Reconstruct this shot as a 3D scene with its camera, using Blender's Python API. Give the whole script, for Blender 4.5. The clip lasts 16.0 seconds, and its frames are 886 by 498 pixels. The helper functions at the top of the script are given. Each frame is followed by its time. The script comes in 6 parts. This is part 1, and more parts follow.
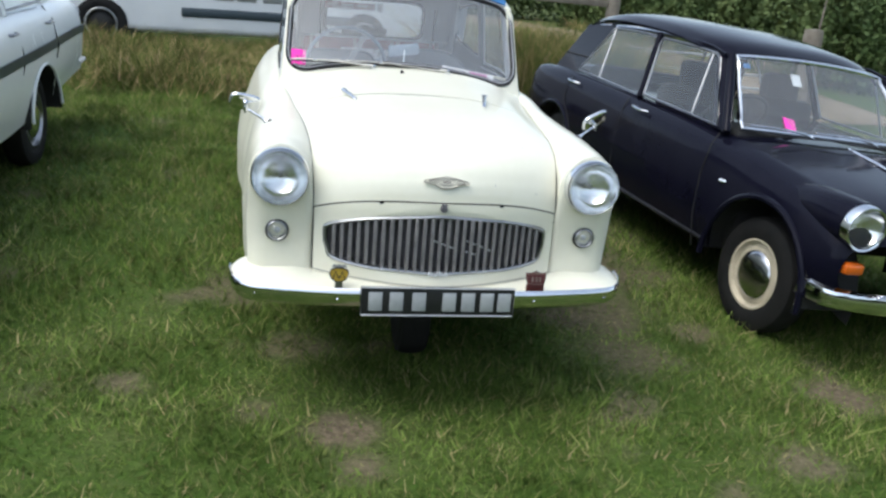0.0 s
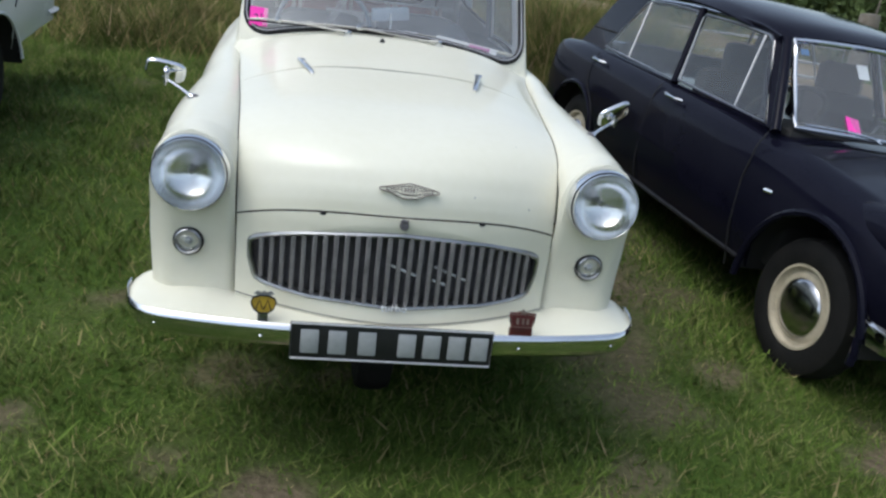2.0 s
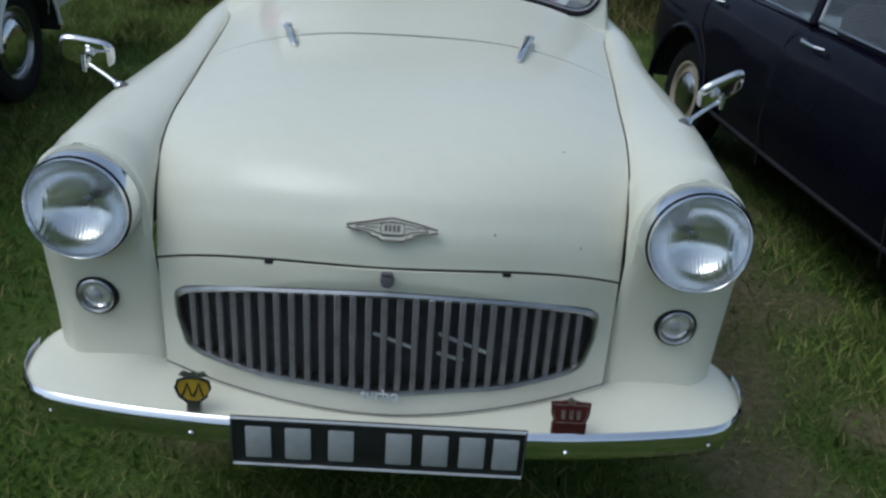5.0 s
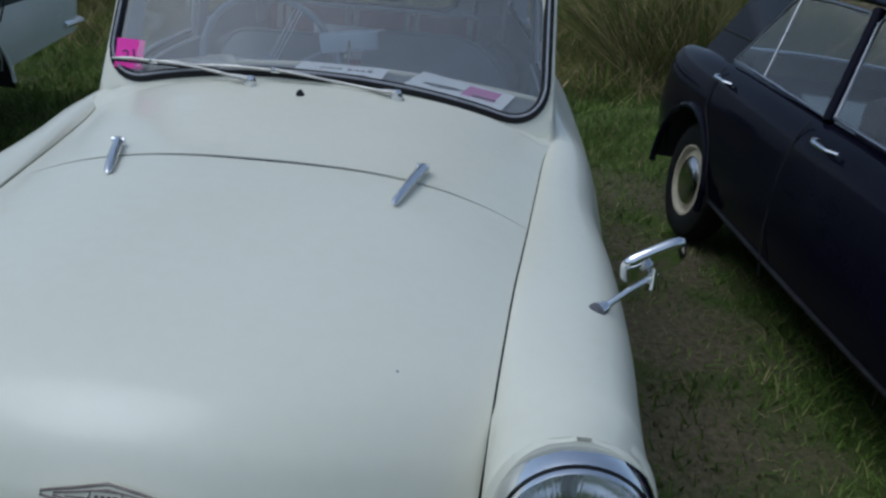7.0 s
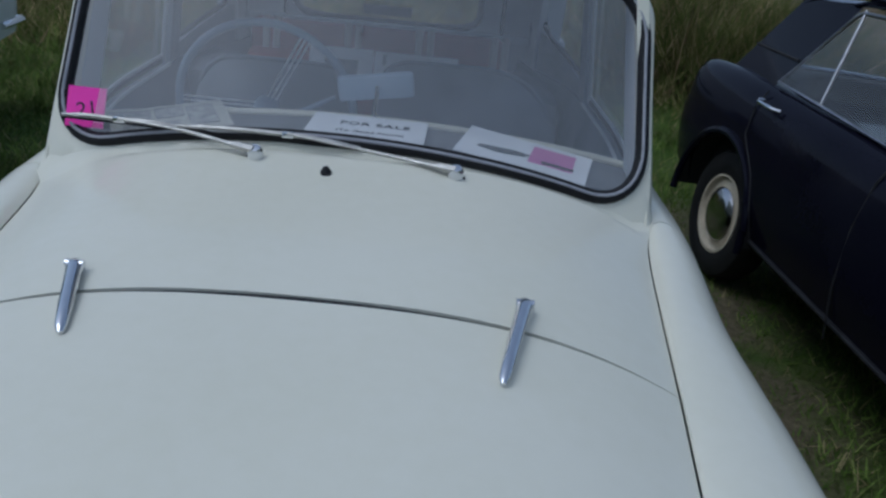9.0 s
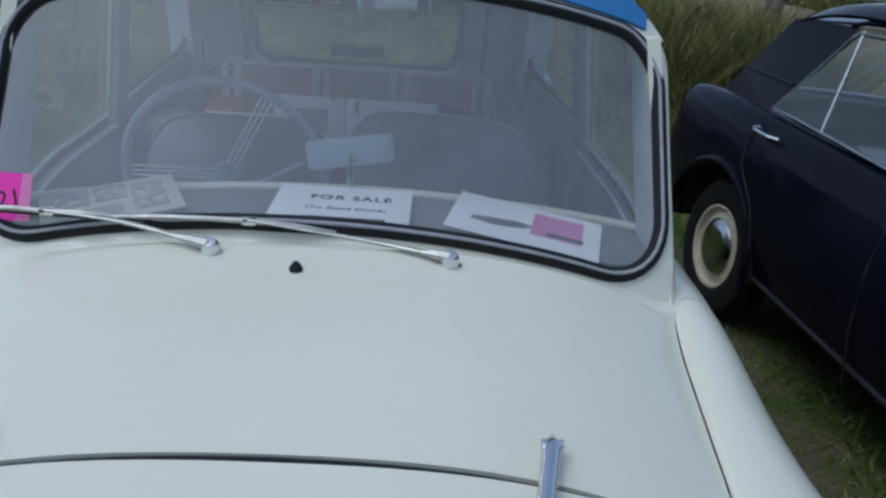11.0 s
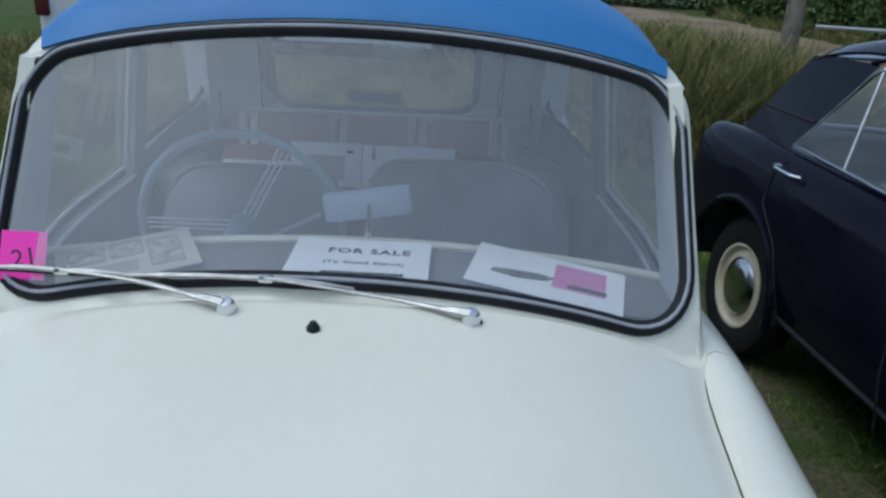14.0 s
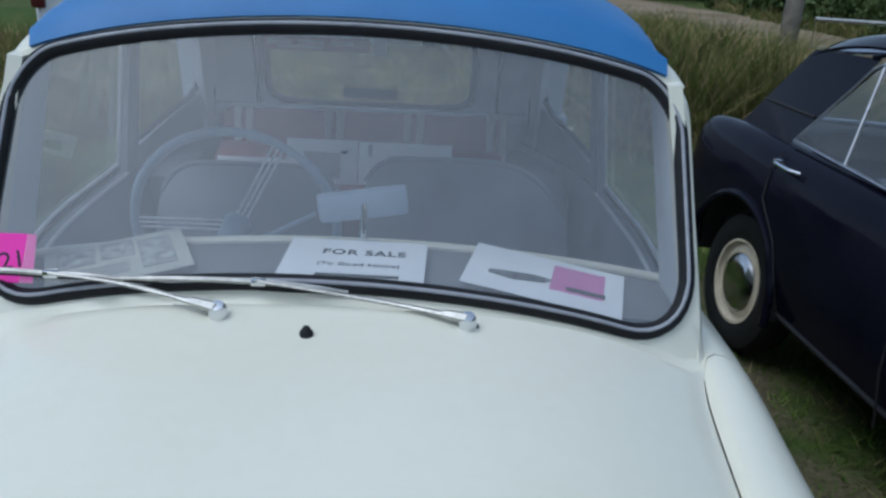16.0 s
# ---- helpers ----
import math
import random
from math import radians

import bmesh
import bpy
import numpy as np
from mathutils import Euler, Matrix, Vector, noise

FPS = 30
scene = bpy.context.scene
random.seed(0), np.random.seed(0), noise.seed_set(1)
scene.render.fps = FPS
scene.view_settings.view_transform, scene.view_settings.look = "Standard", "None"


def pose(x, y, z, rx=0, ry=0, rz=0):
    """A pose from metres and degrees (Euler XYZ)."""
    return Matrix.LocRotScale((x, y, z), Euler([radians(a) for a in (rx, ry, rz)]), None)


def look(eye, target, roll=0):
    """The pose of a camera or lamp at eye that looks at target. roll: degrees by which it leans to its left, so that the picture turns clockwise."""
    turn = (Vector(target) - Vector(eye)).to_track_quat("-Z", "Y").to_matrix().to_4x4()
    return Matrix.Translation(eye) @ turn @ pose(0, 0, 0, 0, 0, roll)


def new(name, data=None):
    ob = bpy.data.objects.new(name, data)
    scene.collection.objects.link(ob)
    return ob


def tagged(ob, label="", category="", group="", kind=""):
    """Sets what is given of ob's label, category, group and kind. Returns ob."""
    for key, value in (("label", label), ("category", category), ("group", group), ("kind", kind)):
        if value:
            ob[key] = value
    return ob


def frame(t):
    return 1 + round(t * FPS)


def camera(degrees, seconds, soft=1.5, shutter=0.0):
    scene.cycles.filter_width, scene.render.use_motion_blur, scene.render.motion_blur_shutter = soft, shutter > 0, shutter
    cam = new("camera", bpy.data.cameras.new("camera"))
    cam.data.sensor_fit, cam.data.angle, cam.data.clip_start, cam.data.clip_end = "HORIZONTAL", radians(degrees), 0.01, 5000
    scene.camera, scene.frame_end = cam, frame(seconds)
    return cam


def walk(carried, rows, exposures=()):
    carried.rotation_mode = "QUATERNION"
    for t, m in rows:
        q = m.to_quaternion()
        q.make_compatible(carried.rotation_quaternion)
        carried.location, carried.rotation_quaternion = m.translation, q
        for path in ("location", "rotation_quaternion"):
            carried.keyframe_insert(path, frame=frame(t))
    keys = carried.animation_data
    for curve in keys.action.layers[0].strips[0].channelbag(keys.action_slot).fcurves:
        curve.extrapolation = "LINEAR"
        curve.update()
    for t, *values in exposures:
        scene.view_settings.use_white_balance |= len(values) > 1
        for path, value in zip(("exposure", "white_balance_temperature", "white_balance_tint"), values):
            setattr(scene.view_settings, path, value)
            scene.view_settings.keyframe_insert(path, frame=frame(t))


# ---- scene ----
cam = camera(56.0, 16.0, soft=2.6)
PATH = [
    (0, (-0.488, -2.566, 1.42), (-0.13, -0.697, 0.802), 4.7),
    (0.5, (-0.42, -2.388, 1.401), (-0.052, -0.532, 0.753), 6.0),
    (1, (-0.261, -2.241, 1.388), (0.033, -0.38, 0.718), 4.2),
    (1.5, (-0.209, -2.113, 1.375), (0.068, -0.255, 0.688), 2.7),
    (2, (-0.215, -1.926, 1.374), (0.089, -0.074, 0.684), 7.2),
    (2.5, (-0.18, -1.79, 1.373), (0.107, 0.057, 0.662), 5.9),
    (3, (-0.077, -1.653, 1.368), (0.122, 0.202, 0.648), 3.3),
    (3.2, (-0.056, -1.607, 1.355), (0.122, 0.246, 0.626), 2.7),
    (5.3, (0.145, -1.155, 1.335), (0.147, 0.658, 0.492), 3.1),
    (5.5, (0.211, -1.118, 1.358), (0.208, 0.703, 0.53), 2.4),
    (6, (0.305, -0.938, 1.365), (0.3, 0.908, 0.597), 4.6),
    (6.5, (0.364, -0.766, 1.407), (0.328, 1.085, 0.65), 4.9),
    (7, (0.382, -0.669, 1.42), (0.315, 1.179, 0.657), 4.7),
    (7.5, (0.258, -0.527, 1.412), (0.255, 1.306, 0.612), 5.8),
    (8, (0.194, -0.404, 1.427), (0.241, 1.427, 0.623), 6.2),
    (8.5, (0.181, -0.25, 1.44), (0.192, 1.589, 0.654), 5.1),
    (9, (0.144, -0.144, 1.443), (0.188, 1.694, 0.657), 5.9),
    (9.2, (0.119, -0.109, 1.454), (0.195, 1.742, 0.699), 5.2),
    (11.3, (0.116, 0.105, 1.467), (0.217, 1.961, 0.726), 3.5),
    (11.5, (0.115, 0.095, 1.472), (0.209, 1.949, 0.727), 2.9),
    (12, (0.107, 0.107, 1.482), (0.172, 1.992, 0.816), 3.4),
    (12.5, (0.112, 0.116, 1.482), (0.17, 2.0, 0.815), 2.8),
    (13, (0.112, 0.122, 1.482), (0.168, 2.005, 0.812), 2.8),
    (13.5, (0.11, 0.13, 1.482), (0.164, 2.015, 0.818), 3.1),
    (14, (0.112, 0.135, 1.482), (0.164, 2.02, 0.816), 2.9),
    (14.5, (0.114, 0.139, 1.48), (0.165, 2.024, 0.815), 2.9),
    (15, (0.114, 0.146, 1.481), (0.167, 2.03, 0.813), 2.8),
    (15.5, (0.113, 0.157, 1.486), (0.172, 2.038, 0.809), 3.2),
    (16, (0.116, 0.16, 1.489), (0.172, 2.039, 0.805), 2.9),
]
EXPOSURES = [(0.0, 1.06, 6100, 5), (0.5, 0.96, 6150, 6), (1.5, 0.76, 6100, 6), (3.0, 0.28, 5850, 4), (5.5, -0.07, 5550, 2), (6.5, -0.14, 5450, 3), (7.5, -0.47, 5280, 5), (9.0, -0.49, 5250, 6), (11.5, -0.08, 5300, 4), (12.0, -0.03, 5330, 4), (12.5, 0.09, 5340, 3), (16.0, 0.10, 5340, 3)]
walk(cam, [(t, look(eye, target, roll)) for t, eye, target, roll in PATH], EXPOSURES)

# ---- light ----
SUN_TURN, SUN_HIGH = 246.0, 62.0          # degrees: compass turn of the sun about z, and its height
world = bpy.data.worlds.new("sky")
scene.world = world
world.use_nodes = True
wn, wl = world.node_tree.nodes, world.node_tree.links
sky = wn.new("ShaderNodeTexSky")
sky.sky_type, sky.sun_disc = "NISHITA", False
sky.sun_elevation, sky.sun_rotation = radians(SUN_HIGH), radians(SUN_TURN)
sky.air_density, sky.dust_density, sky.ozone_density = 1.0, 3.0, 1.0
wn["Background"].inputs["Strength"].default_value = 0.14
# thin cloud greys the blue
cloud = wn.new("ShaderNodeHueSaturation")
cloud.inputs["Saturation"].default_value = 0.62
wl.new(sky.outputs["Color"], cloud.inputs["Color"])
wl.new(cloud.outputs["Color"], wn["Background"].inputs["Color"])
sun = new("sun", bpy.data.lights.new("sun", "SUN"))
sun.data.energy, sun.data.angle, sun.data.color = 0.5, radians(33), (1.0, 0.96, 0.90)
sa, se = radians(SUN_TURN), radians(SUN_HIGH)
sun.matrix_world = look((20 * math.sin(sa) * math.cos(se), 20 * math.cos(sa) * math.cos(se), 20 * math.sin(se)), (0, 0, 0))


# ---- materials ----
def material(name, colour, rough=0.5, metal=0.0, second=None, scale=6.0, fine=60.0, bump=0.0, coat=0.0, rough_vary=0.08,
             mix_low=0.4, mix_high=0.65, random_tint=0.0, specular=0.5, coat_rough=0.04):
    """A principled surface: two colours blended by large and fine noise, with roughness variation and fine relief."""
    m = bpy.data.materials.new(name)
    m.use_nodes = True
    n, l = m.node_tree.nodes, m.node_tree.links
    p = n["Principled BSDF"]
    p.inputs["Metallic"].default_value = metal
    p.inputs["Specular IOR Level"].default_value = specular
    p.inputs["Coat Weight"].default_value = coat
    p.inputs["Coat Roughness"].default_value = coat_rough
    at = n.new("ShaderNodeTexCoord")
    big, small = n.new("ShaderNodeTexNoise"), n.new("ShaderNodeTexNoise")
    big.inputs["Scale"].default_value, big.inputs["Detail"].default_value = scale, 6
    small.inputs["Scale"].default_value, small.inputs["Detail"].default_value = fine, 4
    for k in (big, small):
        l.new(at.outputs["Object"], k.inputs["Vector"])
    both = n.new("ShaderNodeMath")
    both.operation = "MULTIPLY_ADD"
    both.inputs[1].default_value = 0.35
    l.new(small.outputs["Fac"], both.inputs[0])
    scaled = n.new("ShaderNodeMath")
    scaled.operation = "MULTIPLY"
    scaled.inputs[1].default_value = 0.65
    l.new(big.outputs["Fac"], scaled.inputs[0])
    l.new(scaled.outputs[0], both.inputs[2])
    ramp = n.new("ShaderNodeValToRGB")
    ramp.color_ramp.elements[0].position, ramp.color_ramp.elements[1].position = mix_low, mix_high
    ramp.color_ramp.elements[0].color = (*colour, 1)
    ramp.color_ramp.elements[1].color = (*(second or [c * 0.93 for c in colour]), 1)
    l.new(both.outputs[0], ramp.inputs["Fac"])
    out = ramp.outputs["Color"]
    if random_tint:
        info, hsv = n.new("ShaderNodeObjectInfo"), n.new("ShaderNodeHueSaturation")
        rng = n.new("ShaderNodeMapRange")
        rng.inputs["To Min"].default_value, rng.inputs["To Max"].default_value = 1 - random_tint, 1 + random_tint
        l.new(info.outputs["Random"], rng.inputs["Value"])
        l.new(rng.outputs[0], hsv.inputs["Value"])
        l.new(out, hsv.inputs["Color"])
        out = hsv.outputs["Color"]
    l.new(out, p.inputs["Base Color"])
    rr = n.new("ShaderNodeMapRange")
    rr.inputs["To Min"].default_value, rr.inputs["To Max"].default_value = max(0.02, rough - rough_vary), min(1, rough + rough_vary)
    l.new(both.outputs[0], rr.inputs["Value"])
    l.new(rr.outputs[0], p.inputs["Roughness"])
    if bump:
        b = n.new("ShaderNodeBump")
        b.inputs["Strength"].default_value, b.inputs["Distance"].default_value = 1.0, bump
        l.new(small.outputs["Fac"], b.inputs["Height"])
        l.new(b.outputs["Normal"], p.inputs["Normal"])
    return m


def glass(name, tint, gloss=0.02, ior=1.5, haze=0.0):
    """A thin pane: clear with a tint, mirror-like at grazing angles; haze paints a little dust and a veil of reflected
    sky.
    """
    m = bpy.data.materials.new(name)
    m.use_nodes = True
    n, l = m.node_tree.nodes, m.node_tree.links
    n.remove(n["Principled BSDF"])
    clear, shine, dust = n.new("ShaderNodeBsdfTransparent"), n.new("ShaderNodeBsdfGlossy"), n.new("ShaderNodeBsdfDiffuse")
    clear.inputs["Color"].default_value = (*tint, 1)
    shine.inputs["Roughness"].default_value = gloss
    # pale diffuse layer: a little dust, and sky shine painted in by stronger haze
    dust.inputs["Color"].default_value = (0.6, 0.6, 0.6, 1)
    at, cloud, rng = n.new("ShaderNodeTexCoord"), n.new("ShaderNodeTexNoise"), n.new("ShaderNodeMapRange")
    cloud.inputs["Scale"].default_value, cloud.inputs["Detail"].default_value = 7, 8
    rng.inputs["To Min"].default_value, rng.inputs["To Max"].default_value = haze * 0.6, haze * 1.4
    l.new(at.outputs["Object"], cloud.inputs["Vector"])
    l.new(cloud.outputs["Fac"], rng.inputs["Value"])
    dusty, mix, edge = n.new("ShaderNodeMixShader"), n.new("ShaderNodeMixShader"), n.new("ShaderNodeLayerWeight")
    # the two faces' mirror strength: a few parts in a hundred head on, rising steeply at the edge
    edge.inputs["Blend"].default_value = 0.5
    steep, gain = n.new("ShaderNodeMath"), n.new("ShaderNodeMath")
    steep.operation, gain.operation = "POWER", "MULTIPLY_ADD"
    steep.inputs[1].default_value = 5
    base = 2 * ((ior - 1) / (ior + 1)) ** 2
    gain.inputs[1].default_value, gain.inputs[2].default_value = 1 - base, base
    l.new(edge.outputs["Facing"], steep.inputs[0])
    l.new(steep.outputs[0], gain.inputs[0])
    l.new(rng.outputs[0], dusty.inputs[0])
    l.new(clear.outputs[0], dusty.inputs[1])
    l.new(dust.outputs[0], dusty.inputs[2])
    l.new(gain.outputs[0], mix.inputs[0])
    l.new(dusty.outputs[0], mix.inputs[1])
    l.new(shine.outputs[0], mix.inputs[2])
    l.new(mix.outputs[0], n["Material Output"].inputs["Surface"])
    return m


CREAM = material("cream_paint", (0.755, 0.73, 0.605), 0.5, second=(0.725, 0.70, 0.565), scale=3, fine=40, coat=0.6, rough_vary=0.06, coat_rough=0.075, specular=0.2)
SEAMLINE = material("seam_shadow_sealer", (0.20, 0.19, 0.165), 0.7, second=(0.15, 0.14, 0.12), scale=30)
WHITE = material("white_paint", (0.74, 0.76, 0.74), 0.25, second=(0.68, 0.71, 0.69), scale=3, coat=0.5)
VANWHITE = material("van_paint", (0.78, 0.79, 0.8), 0.3, second=(0.7, 0.71, 0.72), scale=2, coat=0.3)
BLACK = material("black_paint", (0.005, 0.005, 0.011), 0.09, second=(0.008, 0.008, 0.015), scale=4, coat=0.0, rough_vary=0.04, specular=0.09)
BLUE = material("blue_vinyl", (0.045, 0.18, 0.43), 0.5, second=(0.04, 0.16, 0.39), scale=8, fine=420, bump=0.0006)
CHROME = material("chrome", (0.78, 0.79, 0.81), 0.07, metal=1.0, second=(0.7, 0.71, 0.73), scale=9, rough_vary=0.05)
DULL = material("dull_chrome", (0.42, 0.42, 0.43), 0.3, metal=1.0, second=(0.3, 0.3, 0.31), scale=14)
SLAT = material("grille_alloy", (0.29, 0.272, 0.276), 0.46, metal=0.4, second=(0.20, 0.188, 0.192), scale=22, fine=120, rough_vary=0.15)
RADIATOR = material("radiator_core", (0.095, 0.090, 0.100), 0.7, second=(0.14, 0.133, 0.142), scale=30, fine=160, bump=0.001)
TRIM = material("grey_seal_insert", (0.36, 0.36, 0.385), 0.4, second=(0.27, 0.27, 0.29), scale=12)
RUBBER = material("rubber", (0.010, 0.010, 0.012), 0.65, second=(0.018, 0.018, 0.02), scale=10, fine=90, bump=0.0004, specular=0.25)
TYRE = material("tyre_rubber", (0.008, 0.008, 0.008), 0.7, second=(0.016, 0.015, 0.014), scale=12, fine=120, bump=0.001, specular=0.2)
HUBCAP = material("hub_cap_chrome", (0.50, 0.50, 0.51), 0.16, metal=1.0, second=(0.38, 0.38, 0.385), scale=12, rough_vary=0.08)
ARM = material("wiper_arm_metal", (0.50, 0.49, 0.465), 0.45, metal=0.7, second=(0.34, 0.33, 0.31), scale=26, fine=150, rough_vary=0.15)
ALLOY = material("window_alloy", (0.58, 0.59, 0.60), 0.38, metal=0.6, second=(0.46, 0.47, 0.48), scale=16)
BADGEEDGE = material("tarnished_brown_metal", (0.17, 0.13, 0.11), 0.4, metal=0.4, second=(0.26, 0.22, 0.19), scale=60)
SILLTRIM = material("tarnished_trim", (0.055, 0.055, 0.06), 0.5, metal=0.8, second=(0.035, 0.035, 0.038), scale=14)
# near-black for black parts, and for shade put into gaps and the cabin
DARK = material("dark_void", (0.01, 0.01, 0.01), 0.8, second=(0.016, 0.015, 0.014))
REFLECTOR = material("lamp_reflector", (0.92, 0.93, 0.94), 0.16, metal=1.0, second=(0.8, 0.81, 0.82), scale=30)
# moulded flutes in the lamp glass break up what the bowl mirrors
rn, rl_ = REFLECTOR.node_tree.nodes, REFLECTOR.node_tree.links
flute, ridge = rn.new("ShaderNodeTexWave"), rn.new("ShaderNodeBump")
flute.wave_type, flute.bands_direction = "BANDS", "X"
flute.inputs["Scale"].default_value, flute.inputs["Distortion"].default_value = 46.0, 0.6
ridge.inputs["Strength"].default_value, ridge.inputs["Distance"].default_value = 0.16, 0.0012
rl_.new(rn["Texture Coordinate"].outputs["Object"], flute.inputs["Vector"])
rl_.new(flute.outputs["Fac"], ridge.inputs["Height"])
rl_.new(ridge.outputs["Normal"], rn["Principled BSDF"].inputs["Normal"])
WHEELCREAM = material("cream_wheel_paint", (0.52, 0.46, 0.34), 0.45, second=(0.38, 0.33, 0.24), scale=14, fine=90)
AMBER = material("amber_plastic", (0.65, 0.13, 0.012), 0.2, coat=0.5)
GREY = material("grey_leathercloth", (0.21, 0.23, 0.26), 0.5, second=(0.15, 0.167, 0.19), scale=9, fine=300, bump=0.0007)
LINING = material("grey_lining", (0.58, 0.61, 0.64), 0.75, second=(0.44, 0.47, 0.50), scale=7, fine=200)
SHELF = material("grey_shelf", (0.19, 0.20, 0.215), 0.65, second=(0.15, 0.16, 0.17), scale=10, fine=200)
PALEBLUE = material("pale_blue_plastic", (0.30, 0.37, 0.45), 0.4, second=(0.25, 0.32, 0.39), scale=9)
PAPER = material("paper", (0.87, 0.88, 0.89), 0.7, second=(0.81, 0.82, 0.83), scale=14, fine=160)
NEWS = material("newsprint", (0.52, 0.515, 0.455), 0.8, second=(0.43, 0.425, 0.375), scale=20, fine=180)
CARPIC = material("printed_car", (0.06, 0.065, 0.07), 0.6, second=(0.20, 0.21, 0.22), scale=60, fine=200)
INK = material("ink", (0.03, 0.03, 0.035), 0.7)
NEWSPIC = material("newsprint_picture", (0.50, 0.50, 0.46), 0.8, second=(0.22, 0.23, 0.23), scale=45, fine=160, mix_low=0.4, mix_high=0.6)
GREYINK = material("grey_ink", (0.24, 0.25, 0.26), 0.7, second=(0.3, 0.31, 0.32), scale=40)
PINK = material("fluorescent_pink_card", (1.0, 0.075, 0.50), 0.7, second=(0.98, 0.065, 0.47), scale=20, specular=0.2)
PINKINK = material("pink_print", (0.62, 0.2, 0.45), 0.6, second=(0.55, 0.16, 0.4), scale=30)
RED = material("red_enamel", (0.095, 0.010, 0.012), 0.4, second=(0.065, 0.008, 0.009), scale=40, coat=0.4)
YELLOW = material("yellow_enamel", (0.4, 0.27, 0.02), 0.35, second=(0.32, 0.2, 0.015), scale=40, coat=0.3)
MAROON = material("maroon_rug", (0.27, 0.085, 0.095), 0.9, second=(0.19, 0.06, 0.07), scale=14, fine=200, bump=0.001)
CREAMCLOTH = material("cream_stripe_cloth", (0.52, 0.46, 0.43), 0.9, second=(0.42, 0.37, 0.34), scale=18, fine=200)
PLATEBLACK = material("plate_black", (0.012, 0.013, 0.014), 0.35, second=(0.02, 0.02, 0.021), scale=12)
# near-white, not metallic; on the wheel's spokes it paints chrome glints
SCRIPT = material("bright_script_metal", (0.88, 0.89, 0.90), 0.35, metal=0.0, second=(0.66, 0.67, 0.68), scale=60)
PLATESILVER = material("plate_silver", (0.5, 0.51, 0.52), 0.4, metal=0.3, second=(0.42, 0.43, 0.44), scale=18)
STRIPE = material("dark_stripe", (0.03, 0.045, 0.055), 0.35, second=(0.04, 0.055, 0.065), scale=6)
WOOD = material("weathered_wood", (0.2, 0.175, 0.14), 0.85, second=(0.12, 0.1, 0.08), scale=9, fine=70, bump=0.004)
STEEL = material("galvanised_steel", (0.36, 0.37, 0.37), 0.4, metal=0.7, second=(0.26, 0.27, 0.27), scale=12)
PEBBLE = material("track_stone", (0.31, 0.24, 0.17), 0.95, second=(0.15, 0.12, 0.07), scale=0.9, fine=9, bump=0.02, mix_low=0.36, mix_high=0.62, specular=0.2)
PANE = glass("window_glass", (0.93, 0.95, 0.95), haze=0.022)
# stronger haze puts the pale veil of reflected sky into these panes
SCREEN = glass("windscreen_glass", (0.94, 0.95, 0.96), haze=0.205, ior=1.57)
VEILEDPANE = glass("sky_veil_window_glass", (0.93, 0.95, 0.95), haze=0.05)
VEILEDSCREEN = glass("sky_veil_windscreen_glass", (0.93, 0.95, 0.95), haze=0.14, ior=1.55)
LENS = glass("lamp_glass", (0.97, 0.97, 0.96), gloss=0.03, haze=0.05)


# ---- mesh tools ----
def part(name, bm, mat, parent=None, label="", smooth=40):
    """Links a bmesh as one mesh object, under a thing or a part where one is given."""
    me = bpy.data.meshes.new(name)
    bmesh.ops.recalc_face_normals(bm, faces=bm.faces)
    bm.to_mesh(me)
    bm.free()
    me.materials.append(mat)
    if smooth:
        me.polygons.foreach_set("use_smooth", [True] * len(me.polygons))
        me.set_sharp_from_angle(angle=radians(smooth))
    ob = new(name, me)
    if parent:
        ob.parent = parent
    return tagged(ob, label)


def thing(name, label, category, group="", m=None):
    ob = new(name)
    ob.empty_display_size = 0.1
    if m is not None:
        ob.matrix_world = m
    return tagged(ob, label, category, group)


def spline(points, count):
    """count points along a smooth curve through the points given."""
    p = np.array(points, float)
    if len(p) == 2:
        return [Vector(p[0] + (p[1] - p[0]) * k / (count - 1)) for k in range(count)]
    p = np.vstack([2 * p[0] - p[1], p, 2 * p[-1] - p[-2]])
    length = np.concatenate([[0], np.cumsum(np.linalg.norm(np.diff(p[1:-1], axis=0), axis=1))])
    out = []
    for d in np.linspace(0, length[-1], count):
        i = min(int(np.searchsorted(length, d, side="right")) - 1, len(length) - 2)
        t = (d - length[i]) / max(length[i + 1] - length[i], 1e-9)
        a, b, c, e = p[i:i + 4]
        out.append(Vector(0.5 * (2 * b + (c - a) * t + (2 * a - 5 * b + 4 * c - e) * t * t + (3 * b - a - 3 * c + e) * t ** 3)))
    return out


def skin(rows, closed=False, thick=0.0, out=None):
    """A sheet through rows of points; closed joins each row's ends; thick gives it a second side, away from out."""
    bm = bmesh.new()
    v = [[bm.verts.new(p) for p in r] for r in rows]
    n = len(v[0])
    for a, b in zip(v, v[1:]):
        for i in range(n if closed else n - 1):
            j = (i + 1) % n
            q = list(dict.fromkeys((a[i], a[j], b[j], b[i])))
            bm.faces.new(q)
    if thick:
        bmesh.ops.recalc_face_normals(bm, faces=bm.faces)
        if out and sum((f.normal.dot(Vector(out)) * f.calc_area() for f in bm.faces)) < 0:
            bmesh.ops.reverse_faces(bm, faces=bm.faces)
        bmesh.ops.solidify(bm, geom=bm.faces[:], thickness=thick)
    return bm


